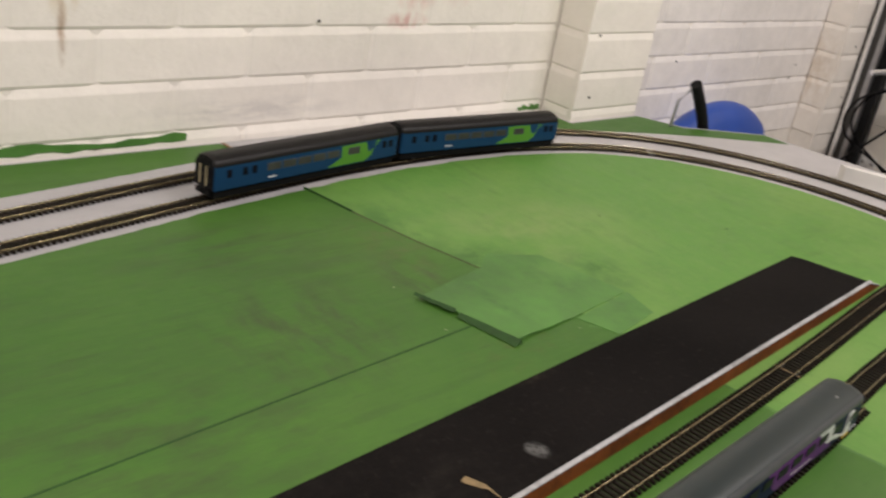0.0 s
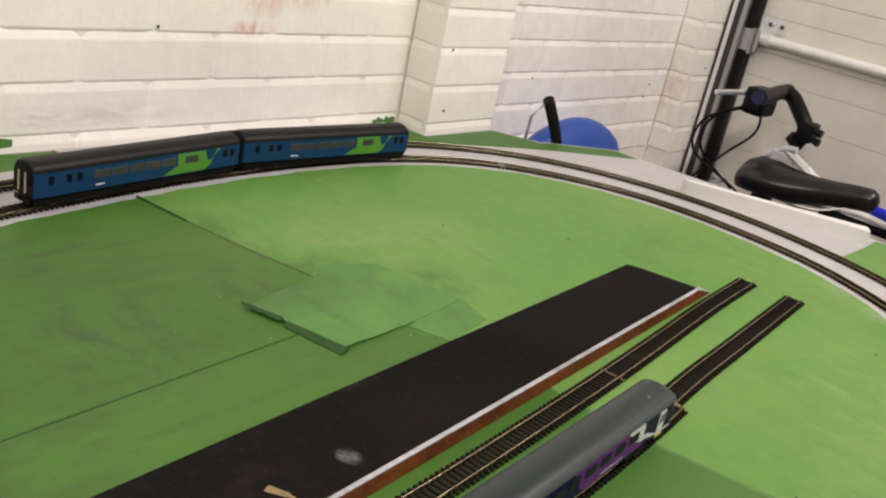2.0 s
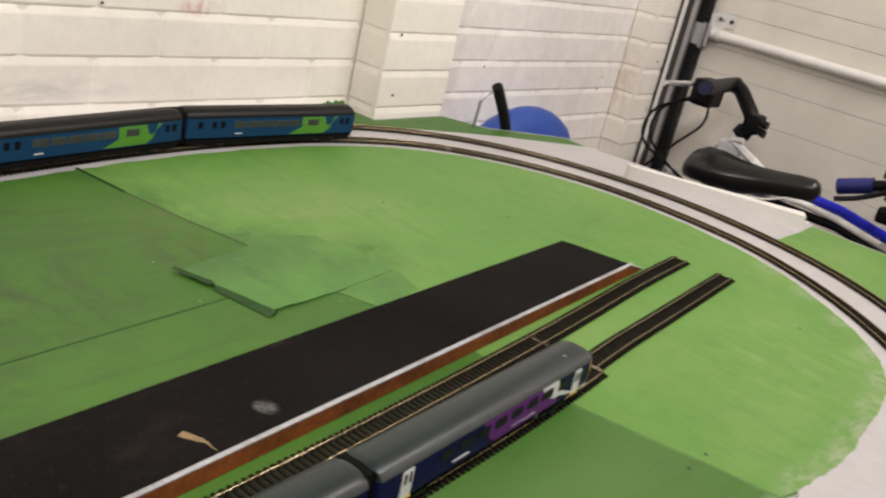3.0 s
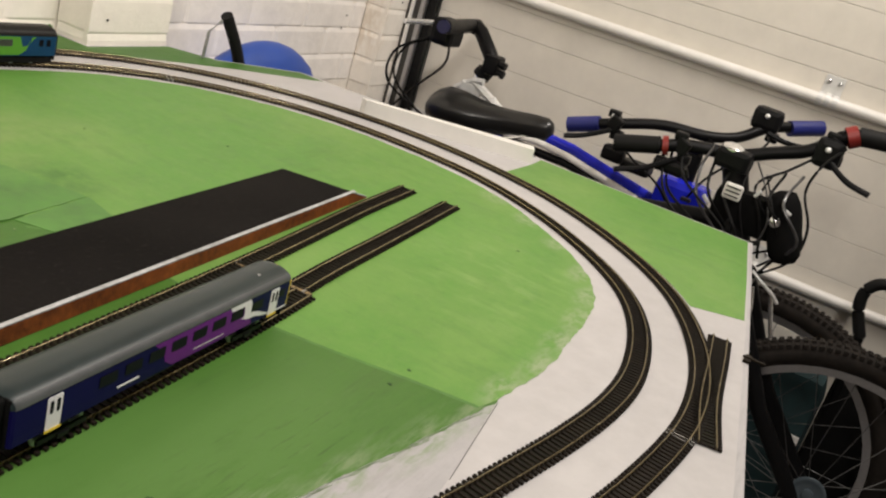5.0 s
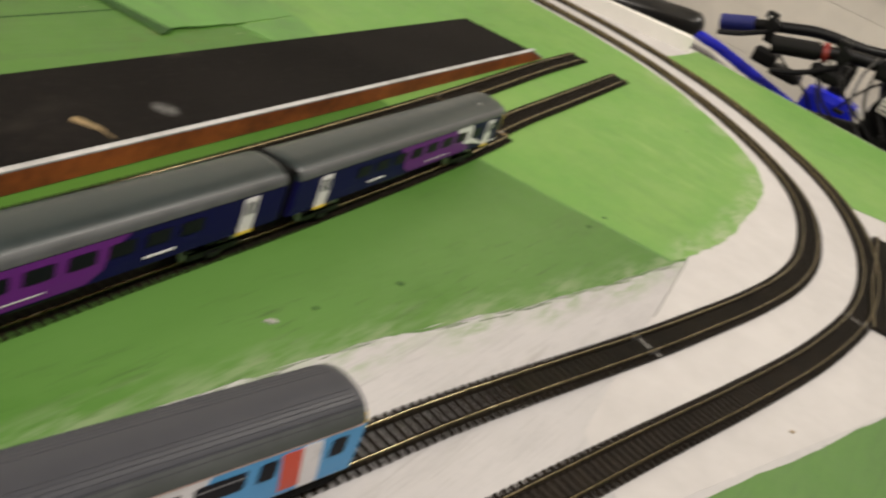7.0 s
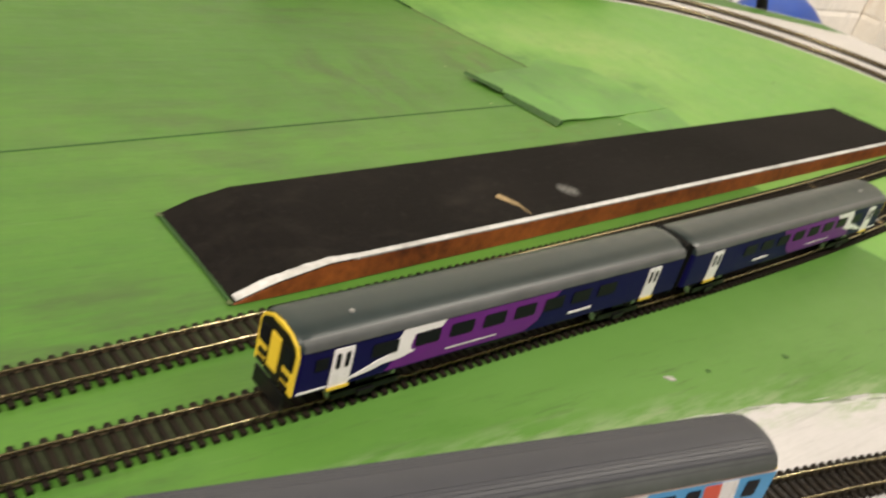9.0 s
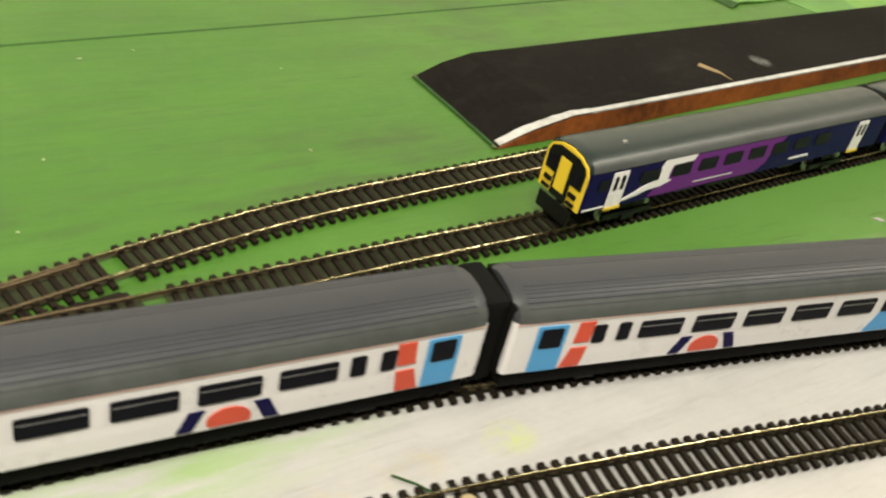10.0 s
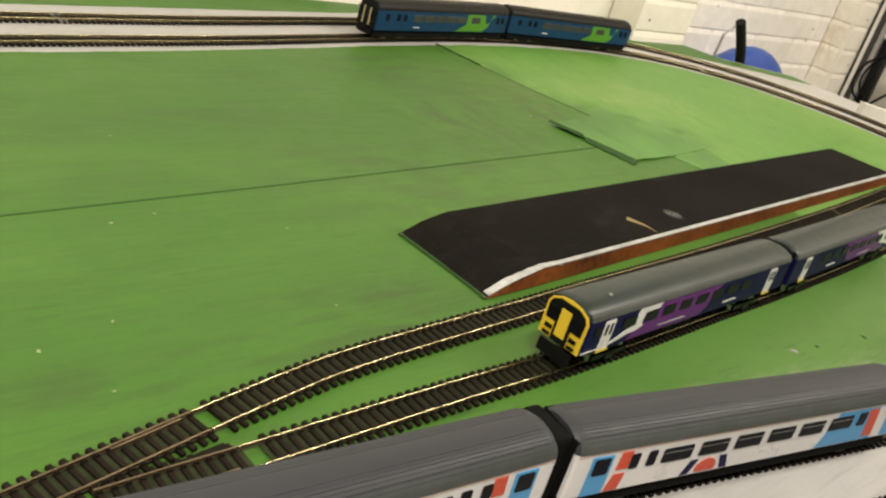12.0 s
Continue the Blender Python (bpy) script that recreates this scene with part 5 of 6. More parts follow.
for k, (line, x, y) in enumerate(((INNER, 1.82, 1.955), (OUTER, 0.62, 2.01), (INNER, 1.165, 1.122), (OUTER, 1.443, 1.005), (OUTER, 0.52, 1.182), (SIDE_C, 1.372, 1.381), (SIDE_A, 1.362, 1.447))):
    s = line.nearest(x, y)
    px, py, a = line.at(s)
    j = thing("rail_joint", "pale filler and fishplates at a track joint", "rail joint", "rail joints")
    j.matrix_world = Matrix.Translation((px, py, T)) @ Matrix.Rotation(a, 4, "Z")
    bm = bmesh.new()
    box(bm, -0.003, 0.003, -0.0135, 0.0135, 0.0012, 0.0026, 0.0004)
    part("filler", bm, M_PLASTER if k < 5 else M_TAN, j)
    for s in (-1, 1):
        bm = bmesh.new()
        box(bm, -0.006, 0.006, s * GAUGE - 0.0011, s * GAUGE + 0.0011, 0.0018, 0.0042)
        part("fishplate", bm, M_STEEL, j)
    if k == 4:
        for lx, ly, r in ((-0.004, -0.001, 0.0048), (0.005, 0.001, 0.0052)):
            bm = bmesh.new()
            lathe(bm, [(0.0004, 0.0048), (r * 0.5, 0.0045), (r * 0.9, 0.0034), (r * 1.05, 0.0018), (r, 0.0004)], 14, Matrix.Translation((lx, ly, 0)) @ Matrix.Diagonal((0.9, 1.1, 1, 1)))
            part("glue_lump", bm, M_GLUE, j, "yellowish filler lump", True)
scratch = thing("pencil_line", "thin grey pencil line on the white board", "pencil line")
bm = bmesh.new()
sweep(bm, [(1.215, 1.131, T + 0.0003), (1.352, 1.151, T + 0.0003)], [(-0.0004, 0), (0.0004, 0), (0.0003, 0.0002), (-0.0003, 0.0002)])
part("line", bm, M_SCUFF, scratch)
lever = thing("turnout_lever", "small dark turnout lever beside the outer track", "lever")
bm = bmesh.new()
box(bm, 1.700, 1.722, 0.980, 0.988, T + 0.0005, T + 0.004, 0.0008)
box(bm, 1.708, 1.712, 0.964, 0.990, T + 0.003, T + 0.0055, 0.0006)
part("lever_arm", bm, M_SLEEPER, lever)

# ---- brickwork ----
COURSE, BRICK = 0.0685, 0.2065
ZB, XB = 0.908, 0.984


def brick_mesh(length, square=False):
    bm = bmesh.new()
    # face, sloped joint along its top and a slight overhang at its foot
    prof = [(0.008, 0.0002), (-0.0008, 0.0001), (-0.0027, 0.0040), (-0.0034, COURSE - 0.0120), (-0.0030, COURSE - 0.0098), (-0.0003, COURSE - 0.0001), (0.008, COURSE - 0.0001)]
    xs = ((0.0, 0.0024), (0.004, 0.0019), (0.009, 0.0004), (0.014, 0.0), (length - 0.014, 0.0), (length - 0.009, 0.0004), (length - 0.004, 0.0019), (length, 0.0024))
    if square:
        xs = ((0.0, 0.0), (length, 0.0))
    rings = [[bm.verts.new((x, min(0.008, y + d), z)) for y, z in prof] for x, d in xs]
    n = len(prof)
    for r, q in zip(rings, rings[1:]):
        for i in range(n):
            bm.faces.new((r[i], r[(i + 1) % n], q[(i + 1) % n], q[i]))
    bm.faces.new(rings[0])
    bm.faces.new(rings[-1])
    bmesh.ops.recalc_face_normals(bm, faces=bm.faces[:])
    me = bpy.data.meshes.new("brick")
    bm.to_mesh(me)
    bm.free()
    return me


def lay(mesh, mat, parent, m):
    if not mesh.materials:
        mesh.materials.append(mat)
    ob = new("brick", mesh)
    ob.parent = parent
    ob.matrix_world = m
    return ob


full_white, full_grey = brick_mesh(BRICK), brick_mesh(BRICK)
jig = random.Random(11)
for c in range(-3, 8):
    z = ZB + c * COURSE
    x = XB - 5 * BRICK + (0 if c % 2 == 0 else BRICK / 2)
    while x < 2.80:
        nx = x + BRICK
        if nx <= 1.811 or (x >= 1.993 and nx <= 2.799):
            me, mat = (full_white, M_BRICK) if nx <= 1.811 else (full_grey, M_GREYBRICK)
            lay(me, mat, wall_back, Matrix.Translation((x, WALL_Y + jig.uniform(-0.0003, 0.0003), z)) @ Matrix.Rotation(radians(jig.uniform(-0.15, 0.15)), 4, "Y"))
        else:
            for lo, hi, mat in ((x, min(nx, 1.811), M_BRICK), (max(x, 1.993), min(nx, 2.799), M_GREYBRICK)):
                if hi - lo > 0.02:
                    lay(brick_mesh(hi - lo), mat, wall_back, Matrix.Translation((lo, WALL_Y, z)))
        x = nx
    # the pier: a face brick that covers both returns
    lay(brick_mesh(0.1868, True), M_BRICK, pier, Matrix.Translation((1.8086, 2.128 + jig.uniform(-0.0005, 0.0005), z)))
    lay(brick_mesh(0.068, True), M_BRICK, pier, Matrix.Translation((1.812, 2.196, z)) @ Matrix.Rotation(radians(-90), 4, "Z"))
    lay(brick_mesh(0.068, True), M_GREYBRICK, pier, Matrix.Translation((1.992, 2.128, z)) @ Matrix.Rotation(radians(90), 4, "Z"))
    lay(brick_mesh(0.06, True), M_BRICK, nib, Matrix.Translation((2.80, 2.197, z)) @ Matrix.Rotation(radians(-90), 4, "Z"))
    lay(brick_mesh(0.1924, True), M_BRICK, nib, Matrix.Translation((2.7966, 2.135, z)))


def wall_smear(name, label, x0, x1, z0, z1, mat, seed, y=WALL_Y - 0.0044):
    """A thin ragged smear of paint on the wall's face."""
    rg = random.Random(seed)
    n = 26
    up = [(x0 + (x1 - x0) * i / n, z1 + rg.uniform(-1, 0.6) * (z1 - z0) * 0.45) for i in range(n + 1)]
    dn = [(x0 + (x1 - x0) * i / n, z0 + rg.uniform(-0.4, 0.7) * (z1 - z0) * 0.35) for i in range(n + 1)]
    t = thing(name, label, "paint smear")
    bm = bmesh.new()
    ring = up + dn[::-1]
    a = [bm.verts.new((x, y, z)) for x, z in ring]
    b = [bm.verts.new((x, y + 0.0018, z)) for x, z in ring]
    bm.faces.new(a)
    bm.faces.new(b[::-1])
    for i in range(len(ring)):
        j = (i + 1) % len(ring)
        bm.faces.new((a[i], a[j], b[j], b[i]))
    part("smear", bm, mat, t)
    return t


wall_smear("green_paint_smear", "green paint smeared along the foot of the wall", 0.60, 1.105, 0.826, 0.838, M_CARD, 2)
wall_smear("green_paint_smear", "green paint dab on the wall above the board", 1.745, 1.80, 0.823, 0.832, M_CARD, 4)

# ---- garage door ----
DX = 2.935
door = tagged(thing("door_1", "beige-grey ribbed steel garage door, closed", "garage door"), kind="structure")
levels = [0.0, 0.10, 0.20, 0.30, 0.40, 0.50, 0.60, 0.655, 0.748, 0.848, 0.938, 1.002, 1.088, 1.145, 1.24, 1.34, 1.44, 1.54, 1.64, 1.74, 1.84, 1.94, 2.04, 2.14, 2.24]
for lo, hi in zip(levels, levels[1:]):
    bm = bmesh.new()
    box(bm, DX, DX + 0.03, -2.38, 2.058, lo + 0.0003, hi - 0.0003, 0.0014)
    part("door_panel", bm, M_DOOR, door)
bm = bmesh.new()
box(bm, DX + 0.012, DX + 0.028, -2.38, 2.058, 0.0, 2.24)
part("door_core", bm, M_DOOR, door)
bm = bmesh.new()
box(bm, DX, DX + 0.2, -2.39, 2.10, 2.243, 2.5)
structure(link("lintel", bm, M_MORTAR), "white painted lintel over the garage door")
for z in (1.032, 0.612):
    brace = thing("door_brace", "white tubular brace bar across the garage door", "door brace", "door braces")
    bm = bmesh.new()
    tube(bm, [(DX - 0.016, -2.2, z - 0.005), (DX - 0.016, 2.03, z)], 0.0125, 16)
    part("bar", bm, M_BAR, brace, smooth=True)
    for y in (2.035, 1.068, 0.0):
        bm = bmesh.new()
        box(bm, DX - 0.004, DX - 0.0005, y - 0.022, y + 0.022, z - 0.012, z + 0.055, 0.001)
        for dy in (-0.017, 0.0, 0.017):
            tube(bm, [(DX - 0.0165, y + dy - 0.006, z), (DX - 0.0165, y + dy + 0.006, z)], 0.0155, 16)
        br = part("bracket", bm, M_ZINC, brace, "bright steel bracket")
        for dy in (-0.012, 0.012):
            bm = bmesh.new()
            lathe(bm, [(0.001, 0), (0.005, 0), (0.005, 0.003), (0.003, 0.0045)], 10, Matrix.Translation((DX - 0.004, y + dy, z + 0.04)) @ Matrix.Rotation(radians(-90), 4, "Y"))
            part("bolt", bm, M_STEEL, br)
hinge = thing("door_hinge_bracket", "zinc plated hinge bracket on the garage door edge", "bracket")
bm = bmesh.new()
box(bm, DX - 0.0035, DX - 0.0004, 1.985, 2.045, 1.052, 1.088, 0.0008)
box(bm, DX - 0.026, DX - 0.0036, 2.040, 2.0445, 1.010, 1.080, 0.0008)
part("hinge_plate", bm, M_ZINC, hinge)
bm = bmesh.new()
box(bm, DX - 0.034, DX - 0.0300, 2.035, 2.082, 0.996, 1.050, 0.0008)
tube(bm, [(DX - 0.036, 2.050, 0.99), (DX - 0.036, 2.050, 1.055)], 0.006, 10)
part("hinge_arm", bm, M_STEEL, hinge, "dull steel hinge arm")
for y in (1.998, 2.028):
    bm = bmesh.new()
    lathe(bm, [(0.001, 0), (0.0055, 0), (0.0055, 0.003), (0.003, 0.0045)], 10, Matrix.Translation((DX - 0.0036, y, 1.070)) @ Matrix.Rotation(radians(-90), 4, "Y"))
    part("bolt", bm, M_POST, hinge)
frame_post = tagged(thing("door_frame", "dark steel garage door frame post with a pale edge strip", "door frame"), kind="structure")
bm = bmesh.new()
box(bm, 2.895, 2.975, 2.095, 2.133, 0.0, 2.24, 0.003)
part("post", bm, M_POST, frame_post)
bm = bmesh.new()
box(bm, 2.886, 2.8945, 2.112, 2.121, 0.0, 2.24, 0.002)
part("edge_strip", bm, M_BAR, frame_post, "pale worn edge strip")
bm = bmesh.new()
box(bm, 2.905, 2.93, 2.060, 2.0945, 0.0, 2.24, 0.003)
part("seal", bm, M_RUBBER, frame_post, "black rubber seal")
bm = bmesh.new()
box(bm, 2.888, 2.9045, 2.0805, 2.0945, 0.0, 2.24, 0.003)
part("runner", bm, M_STEEL, frame_post, "grey steel runner")

# ---- blue tub behind the board ----
tub = thing("plastic_tub", "upturned round blue plastic tub beside the wall", "tub")
bm = bmesh.new()
lathe(bm, [(0.18, 0.0), (0.205, 0.03), (0.215, 0.50), (0.212, 0.60), (0.200, 0.68), (0.178, 0.735), (0.150, 0.775), (0.115, 0.800), (0.08, 0.817), (0.04, 0.828), (0.004, 0.832)], 56, Matrix.Translation((2.285, 2.115, 0)) @ Matrix.Diagonal((1.14, 0.35, 1, 1)))
part("shell", bm, M_TUB, tub, smooth=True)
pole = thing("handle_pole", "black foam-covered handle standing against the blue tub", "handle")
bm = bmesh.new()
tube(bm, [(2.30, 2.02, 0.0), (2.105, 2.030, 0.79), (2.098, 2.031, 0.81)], 0.008, 10)
part("shaft", bm, M_STEEL, pole)
bm = bmesh.new()
tube(bm, curve_points([(2.110, 2.030, 0.78), (2.082, 2.034, 0.84), (2.050, 2.038, 0.890), (2.040, 2.039, 0.903)], 4), 0.011, 12)
part("grip", bm, M_RUBBER, pole, "black foam grip", smooth=True)
bm = bmesh.new()
tube(bm, [(2.010, 2.052, 0.78), (2.014, 2.050, 0.87), (2.036, 2.042, 0.893)], 0.003, 8)
part("wire_loop", bm, M_STEEL, pole)

carton = thing("cardboard_box", "open brown cardboard box standing by the wall", "box")
bm = bmesh.new()
box(bm, 2.47, 2.58, 1.99, 2.12, 0.0, 0.655, 0.002)
part("carton_body", bm, M_KRAFT, carton)
for m in (Matrix.Translation((2.47, 2.055, 0.654)) @ Matrix.Rotation(radians(-62), 4, "Y"), Matrix.Translation((2.58, 2.055, 0.654)) @ Matrix.Rotation(radians(-110), 4, "Y")):
    bm = bmesh.new()
    box(bm, 0.0, 0.07, -0.065, 0.065, 0.0, 0.003, 0.0005, m)
    part("flap", bm, M_KRAFT, carton)

sliver = thing("wooden_sliver", "thin pale wooden sliver lying behind the tracks", "stick")
bm = bmesh.new()
sweep(bm, [(1.154, 2.186, T + 0.0022), (1.157, 2.150, T + 0.0020), (1.161, 2.120, T + 0.0018)], [(-0.0016, -0.001), (0.0016, -0.001), (0.0012, 0.0010), (-0.0010, 0.0012)])
part("stick", bm, M_WOOD, sliver)

for x, y, z in ((1.838, 2.1245, 0.975), (1.845, 2.1245, 0.864), (2.201, 2.1975, 0.897), (2.76, 2.1975, 1.09), (2.712, 2.1975, 0.872), (2.70, 2.1975, 0.84), (2.876, 2.1325, 0.80), (2.86, 2.1325, 0.93), (1.30, 2.1975, 0.985)):
    nail = thing("wall_nail", "small dark rusty nail head in the painted wall", "nail", "nails in the wall")
    nail.matrix_world = Matrix.Translation((x, y - 0.0016, z)) @ Matrix.Rotation(radians(90), 4, "X")
    bm = bmesh.new()
    lathe(bm, [(0.0004, 0.0012), (0.0016, 0.0009), (0.0022, 0.0), (0.0018, -0.0016)], 9)
    part("head", bm, M_POST, nail)


# ---- bicycles ----
def spoke_wheel(parent, c, r, turn, lean=0.0, tyre=0.026):
    """A wheel standing in the plane of the door, turned about the upright."""
    m = Matrix.Translation(c) @ Matrix.Rotation(radians(turn), 4, "Z") @ Matrix.Rotation(radians(90 + lean), 4, "Y")
    bm = bmesh.new()
    n, k = 48, 10
    rings = []
    for i in range(n):
        a = 2 * math.pi * i / n
        ring = []
        for j in range(k):
            b = 2 * math.pi * j / k
            rr = r - tyre + tyre * math.cos(b)
            ring.append(bm.verts.new(m @ Vector((rr * math.cos(a), rr * math.sin(a), tyre * 0.95 * math.sin(b)))))
        rings.append(ring)
    for i in range(n):
        for j in range(k):
            bm.faces.new((rings[i][j], rings[(i + 1) % n][j], rings[(i + 1) % n][(j + 1) % k], rings[i][(j + 1) % k]))
    for i in range(0, n * 3):
        a = 2 * math.pi * i / (n * 3)
        w = m @ Matrix.Rotation(a, 4, "Z")
        for zz, dr in ((-0.019, -0.007), (-0.006, -0.0015), (0.006, -0.0015), (0.019, -0.007)):
            box(bm, r + dr - 0.004, r + dr + 0.0022, -0.0042, 0.0042, zz - 0.0045, zz + 0.0045, 0, w)
    wh = part("wheel", bm, M_TYRE, parent, "knobbly black tyred wheel", smooth=True)
    bm = bmesh.new()
    q = r - 2 * tyre
    rim = [(-0.011, 0.004), (0.011, 0.004), (0.009, -0.012), (-0.009, -0.012)]
    rings = [[bm.verts.new(m @ Vector(((q + b) * math.cos(2 * math.pi * i / n), (q + b) * math.sin(2 * math.pi * i / n), a))) for a, b in rim] for i in range(n)]
    for i in range(n):
        for j in range(4):
            bm.faces.new((rings[i][j], rings[(i + 1) % n][j], rings[(i + 1) % n][(j + 1) % 4], rings[i][(j + 1) % 4]))
    part("rim", bm, M_STEEL, wh, "grey alloy rim")
    bm = bmesh.new()
    lathe(bm, [(0.006, -0.05), (0.014, -0.04), (0.026, -0.034), (0.026, -0.03), (0.014, -0.026), (0.014, 0.026), (0.026, 0.03), (0.026, 0.034), (0.014, 0.04), (0.006, 0.05)], 16, m)
    part("hub", bm, M_STEEL, wh)
    for i in range(24):
        a = 2 * math.pi * i / 24
        b = a + (0.5 if i % 2 else -0.5)
        s = 0.03 if i % 4 < 2 else -0.03
        bm = bmesh.new()
        tube(bm, [m @ Vector((0.024 * math.cos(b), 0.024 * math.sin(b), s)), m @ Vector(((q - 0.011) * math.cos(a), (q - 0.011) * math.sin(a), 0))], 0.0009, 5)
        part("spoke", bm, M_SPOKE, wh)
    return wh


def saddle(parent, rear, nose, width=0.15):
    """A padded saddle lofted from a broad rear to a narrow rounded nose."""
    a, b = Vector(rear), Vector(nose)
    d = (b - a).normalized()
    side = d.cross(Vector((0, 0, 1))).normalized()
    up = side.cross(d)
    L = (b - a).length
    bm = bmesh.new()
    rings = []
    for t, w, h, dz in ((0.0, 0.55, 0.5, -0.012), (0.03, 0.82, 0.8, -0.002), (0.12, 1.0, 1.0, 0.006), (0.25, 0.98, 1.0, 0.004), (0.4, 0.72, 0.95, -0.004), (0.55, 0.46, 0.85, -0.006),
                        (0.7, 0.34, 0.8, -0.004), (0.85, 0.29, 0.8, -0.001), (0.95, 0.26, 0.75, 0.0), (0.985, 0.2, 0.55, -0.003), (1.0, 0.1, 0.3, -0.008)):
        ring = []
        for i in range(16):
            q = 2 * math.pi * i / 16
            x = math.copysign(abs(math.cos(q)) ** 0.8, math.cos(q)) * width / 2 * w
            z = math.sin(q) * (0.024 if q < math.pi else 0.048) * h - (0.25 * abs(x))
            ring.append(bm.verts.new(a + d * (t * L) + side * x + up * (z + dz)))
        rings.append(ring)
    for r, s in zip(rings, rings[1:]):
        for i in range(16):
            bm.faces.new((r[i], r[(i + 1) % 16], s[(i + 1) % 16], s[i]))
    bm.faces.new(rings[0])
    bm.faces.new(rings[-1])
    sd = part("saddle", bm, M_LEATHER, parent, "glossy black padded saddle", smooth=True)
    for s in (-1, 1):
        bm = bmesh.new()
        tube(bm, curve_points([a + d * 0.03 + side * s * 0.035 - up * 0.03, a + d * 0.10 + side * s * 0.022 - up * 0.05, a + d * 0.19 + side * s * 0.022 - up * 0.05, b - d * 0.03 + side * s * 0.01 - up * 0.02], 4), 0.0035, 8)
        part("saddle_rail", bm, M_CHROME, sd)
    return sd


def tube_part(name, pts, r, mat, parent, label="", n=12, smooth=True):
    bm = bmesh.new()
    tube(bm, pts, r, n)
    return part(name, bm, mat, parent, label, smooth)


def brake_lever(parent, at, to, body, clamp_mat=M_BLACK, blade_mat=M_BLACK):
    """A lever body on the bar with its blade in front of the grip."""
    a, b = Vector(at), Vector(to)
    bm = bmesh.new()
    box(bm, -0.016, 0.016, -0.014, 0.014, -0.014, 0.016, 0.004, Matrix.Translation(a) @ Matrix.Rotation(0.4, 4, "X"))
    box(bm, -0.010, 0.012, -0.022, 0.004, -0.032, -0.012, 0.004, Matrix.Translation(a))
    box(bm, -0.012, 0.010, -0.004, 0.020, 0.010, 0.026, 0.004, Matrix.Translation(a))
    p = part("lever_body", bm, clamp_mat, parent)
    tube_part("lever_blade", curve_points([a + Vector(body), (a + b) / 2 + Vector(body) * 1.4, b + Vector(body) * 1.2], 4), 0.0055, blade_mat, p, n=8)


bike = thing("bicycle", "blue mountain bike with black saddle and blue grips by the door", "bicycle")
saddle(bike, (2.60, 1.852, 0.788), (2.60, 1.555, 0.816))
tube_part("seat_post", [(2.60, 1.72, 0.755), (2.60, 1.70, 0.62)], 0.014, M_CHROME, bike, "chrome seat post")
tube_part("seat_tube", [(2.60, 1.70, 0.70), (2.60, 1.585, 0.28)], 0.018, M_BIKEBLUE, bike)
tube_part("top_tube", [(2.60, 1.70, 0.780), (2.60, 1.60, 0.793), (2.60, 1.50, 0.787), (2.60, 1.30, 0.749), (2.60, 1.245, 0.739)], 0.0115, M_BIKEBLUE, bike, "glossy blue top tube")
tube_part("tube_stripe", [(2.590, 1.66, 0.768), (2.588, 1.58, 0.777), (2.588, 1.50, 0.770), (2.588, 1.30, 0.732), (2.588, 1.25, 0.722)], 0.0078, M_BAR, bike, "white painted stripe")
tube_part("lower_tube", [(2.60, 1.66, 0.752), (2.60, 1.50, 0.752), (2.60, 1.25, 0.706)], 0.010, M_BLACK, bike, "black lower frame tube")
tube_part("down_tube", [(2.60, 1.24, 0.70), (2.60, 1.58, 0.29)], 0.024, M_BIKEBLUE, bike)
tube_part("head_tube", [(2.60, 1.255, 0.80), (2.61, 1.225, 0.65)], 0.023, M_BIKEBLUE, bike)
bm = bmesh.new()
box(bm, 2.555, 2.62, 1.19, 1.30, 0.735, 0.815, 0.016)
part("head_gusset", bm, M_BIKEBLUE, bike, "blue frame gusset")
tube_part("stem", [(2.60, 1.25, 0.80), (2.60, 1.25, 0.87), (2.615, 1.235, 0.905)], 0.017, M_BLACK, bike)
BA = [(2.55, 1.513, 0.844), (2.55, 1.442, 0.871), (2.565, 1.40, 0.885), (2.59, 1.33, 0.905), (2.61, 1.245, 0.911), (2.64, 1.19, 0.925), (2.67, 1.150, 0.955), (2.69, 1.128, 0.966), (2.75, 1.048, 0.987)]
tube_part("handlebar", curve_points(BA, 4), 0.0115, M_BLACK, bike, "black riser handlebar")
tube_part("grip", [BA[0], (2.55, 1.449, 0.869)], 0.0165, M_GRIP, bike, "blue rubber grip", 14)
tube_part("grip", [(2.704, 1.105, 0.970), BA[-1]], 0.0165, M_GRIP, bike, "blue rubber grip", 14)
brake_lever(bike, (2.555, 1.418, 0.880), (2.50, 1.49, 0.85), (-0.03, 0.0, -0.012))
brake_lever(bike, (2.685, 1.138, 0.965), (2.72, 1.06, 0.96), (-0.03, 0.0, -0.012))
for s in (-1, 1):
    tube_part("fork_leg", [(2.60 + s * 0.045, 1.23, 0.66), (2.61 + s * 0.05, 1.09, 0.48), (2.62 + s * 0.05, 0.97, 0.335)], 0.015, M_BLACK, bike)
tube_part("fork_crown", [(2.55, 1.232, 0.66), (2.65, 1.232, 0.66)], 0.018, M_BLACK, bike)
spoke_wheel(bike, (2.62, 0.97, 0.335), 0.33, -3)
tube_part("cable", curve_points([(2.56, 1.41, 0.87), (2.50, 1.36, 0.84), (2.52, 1.29, 0.80), (2.58, 1.25, 0.74)], 6), 0.0025, M_RUBBER, bike, n=6)
tube_part("cable", curve_points([(2.68, 1.14, 0.95), (2.60, 1.13, 0.93), (2.54, 1.20, 0.85), (2.57, 1.24, 0.76)], 6), 0.0025, M_RUBBER, bike, n=6)

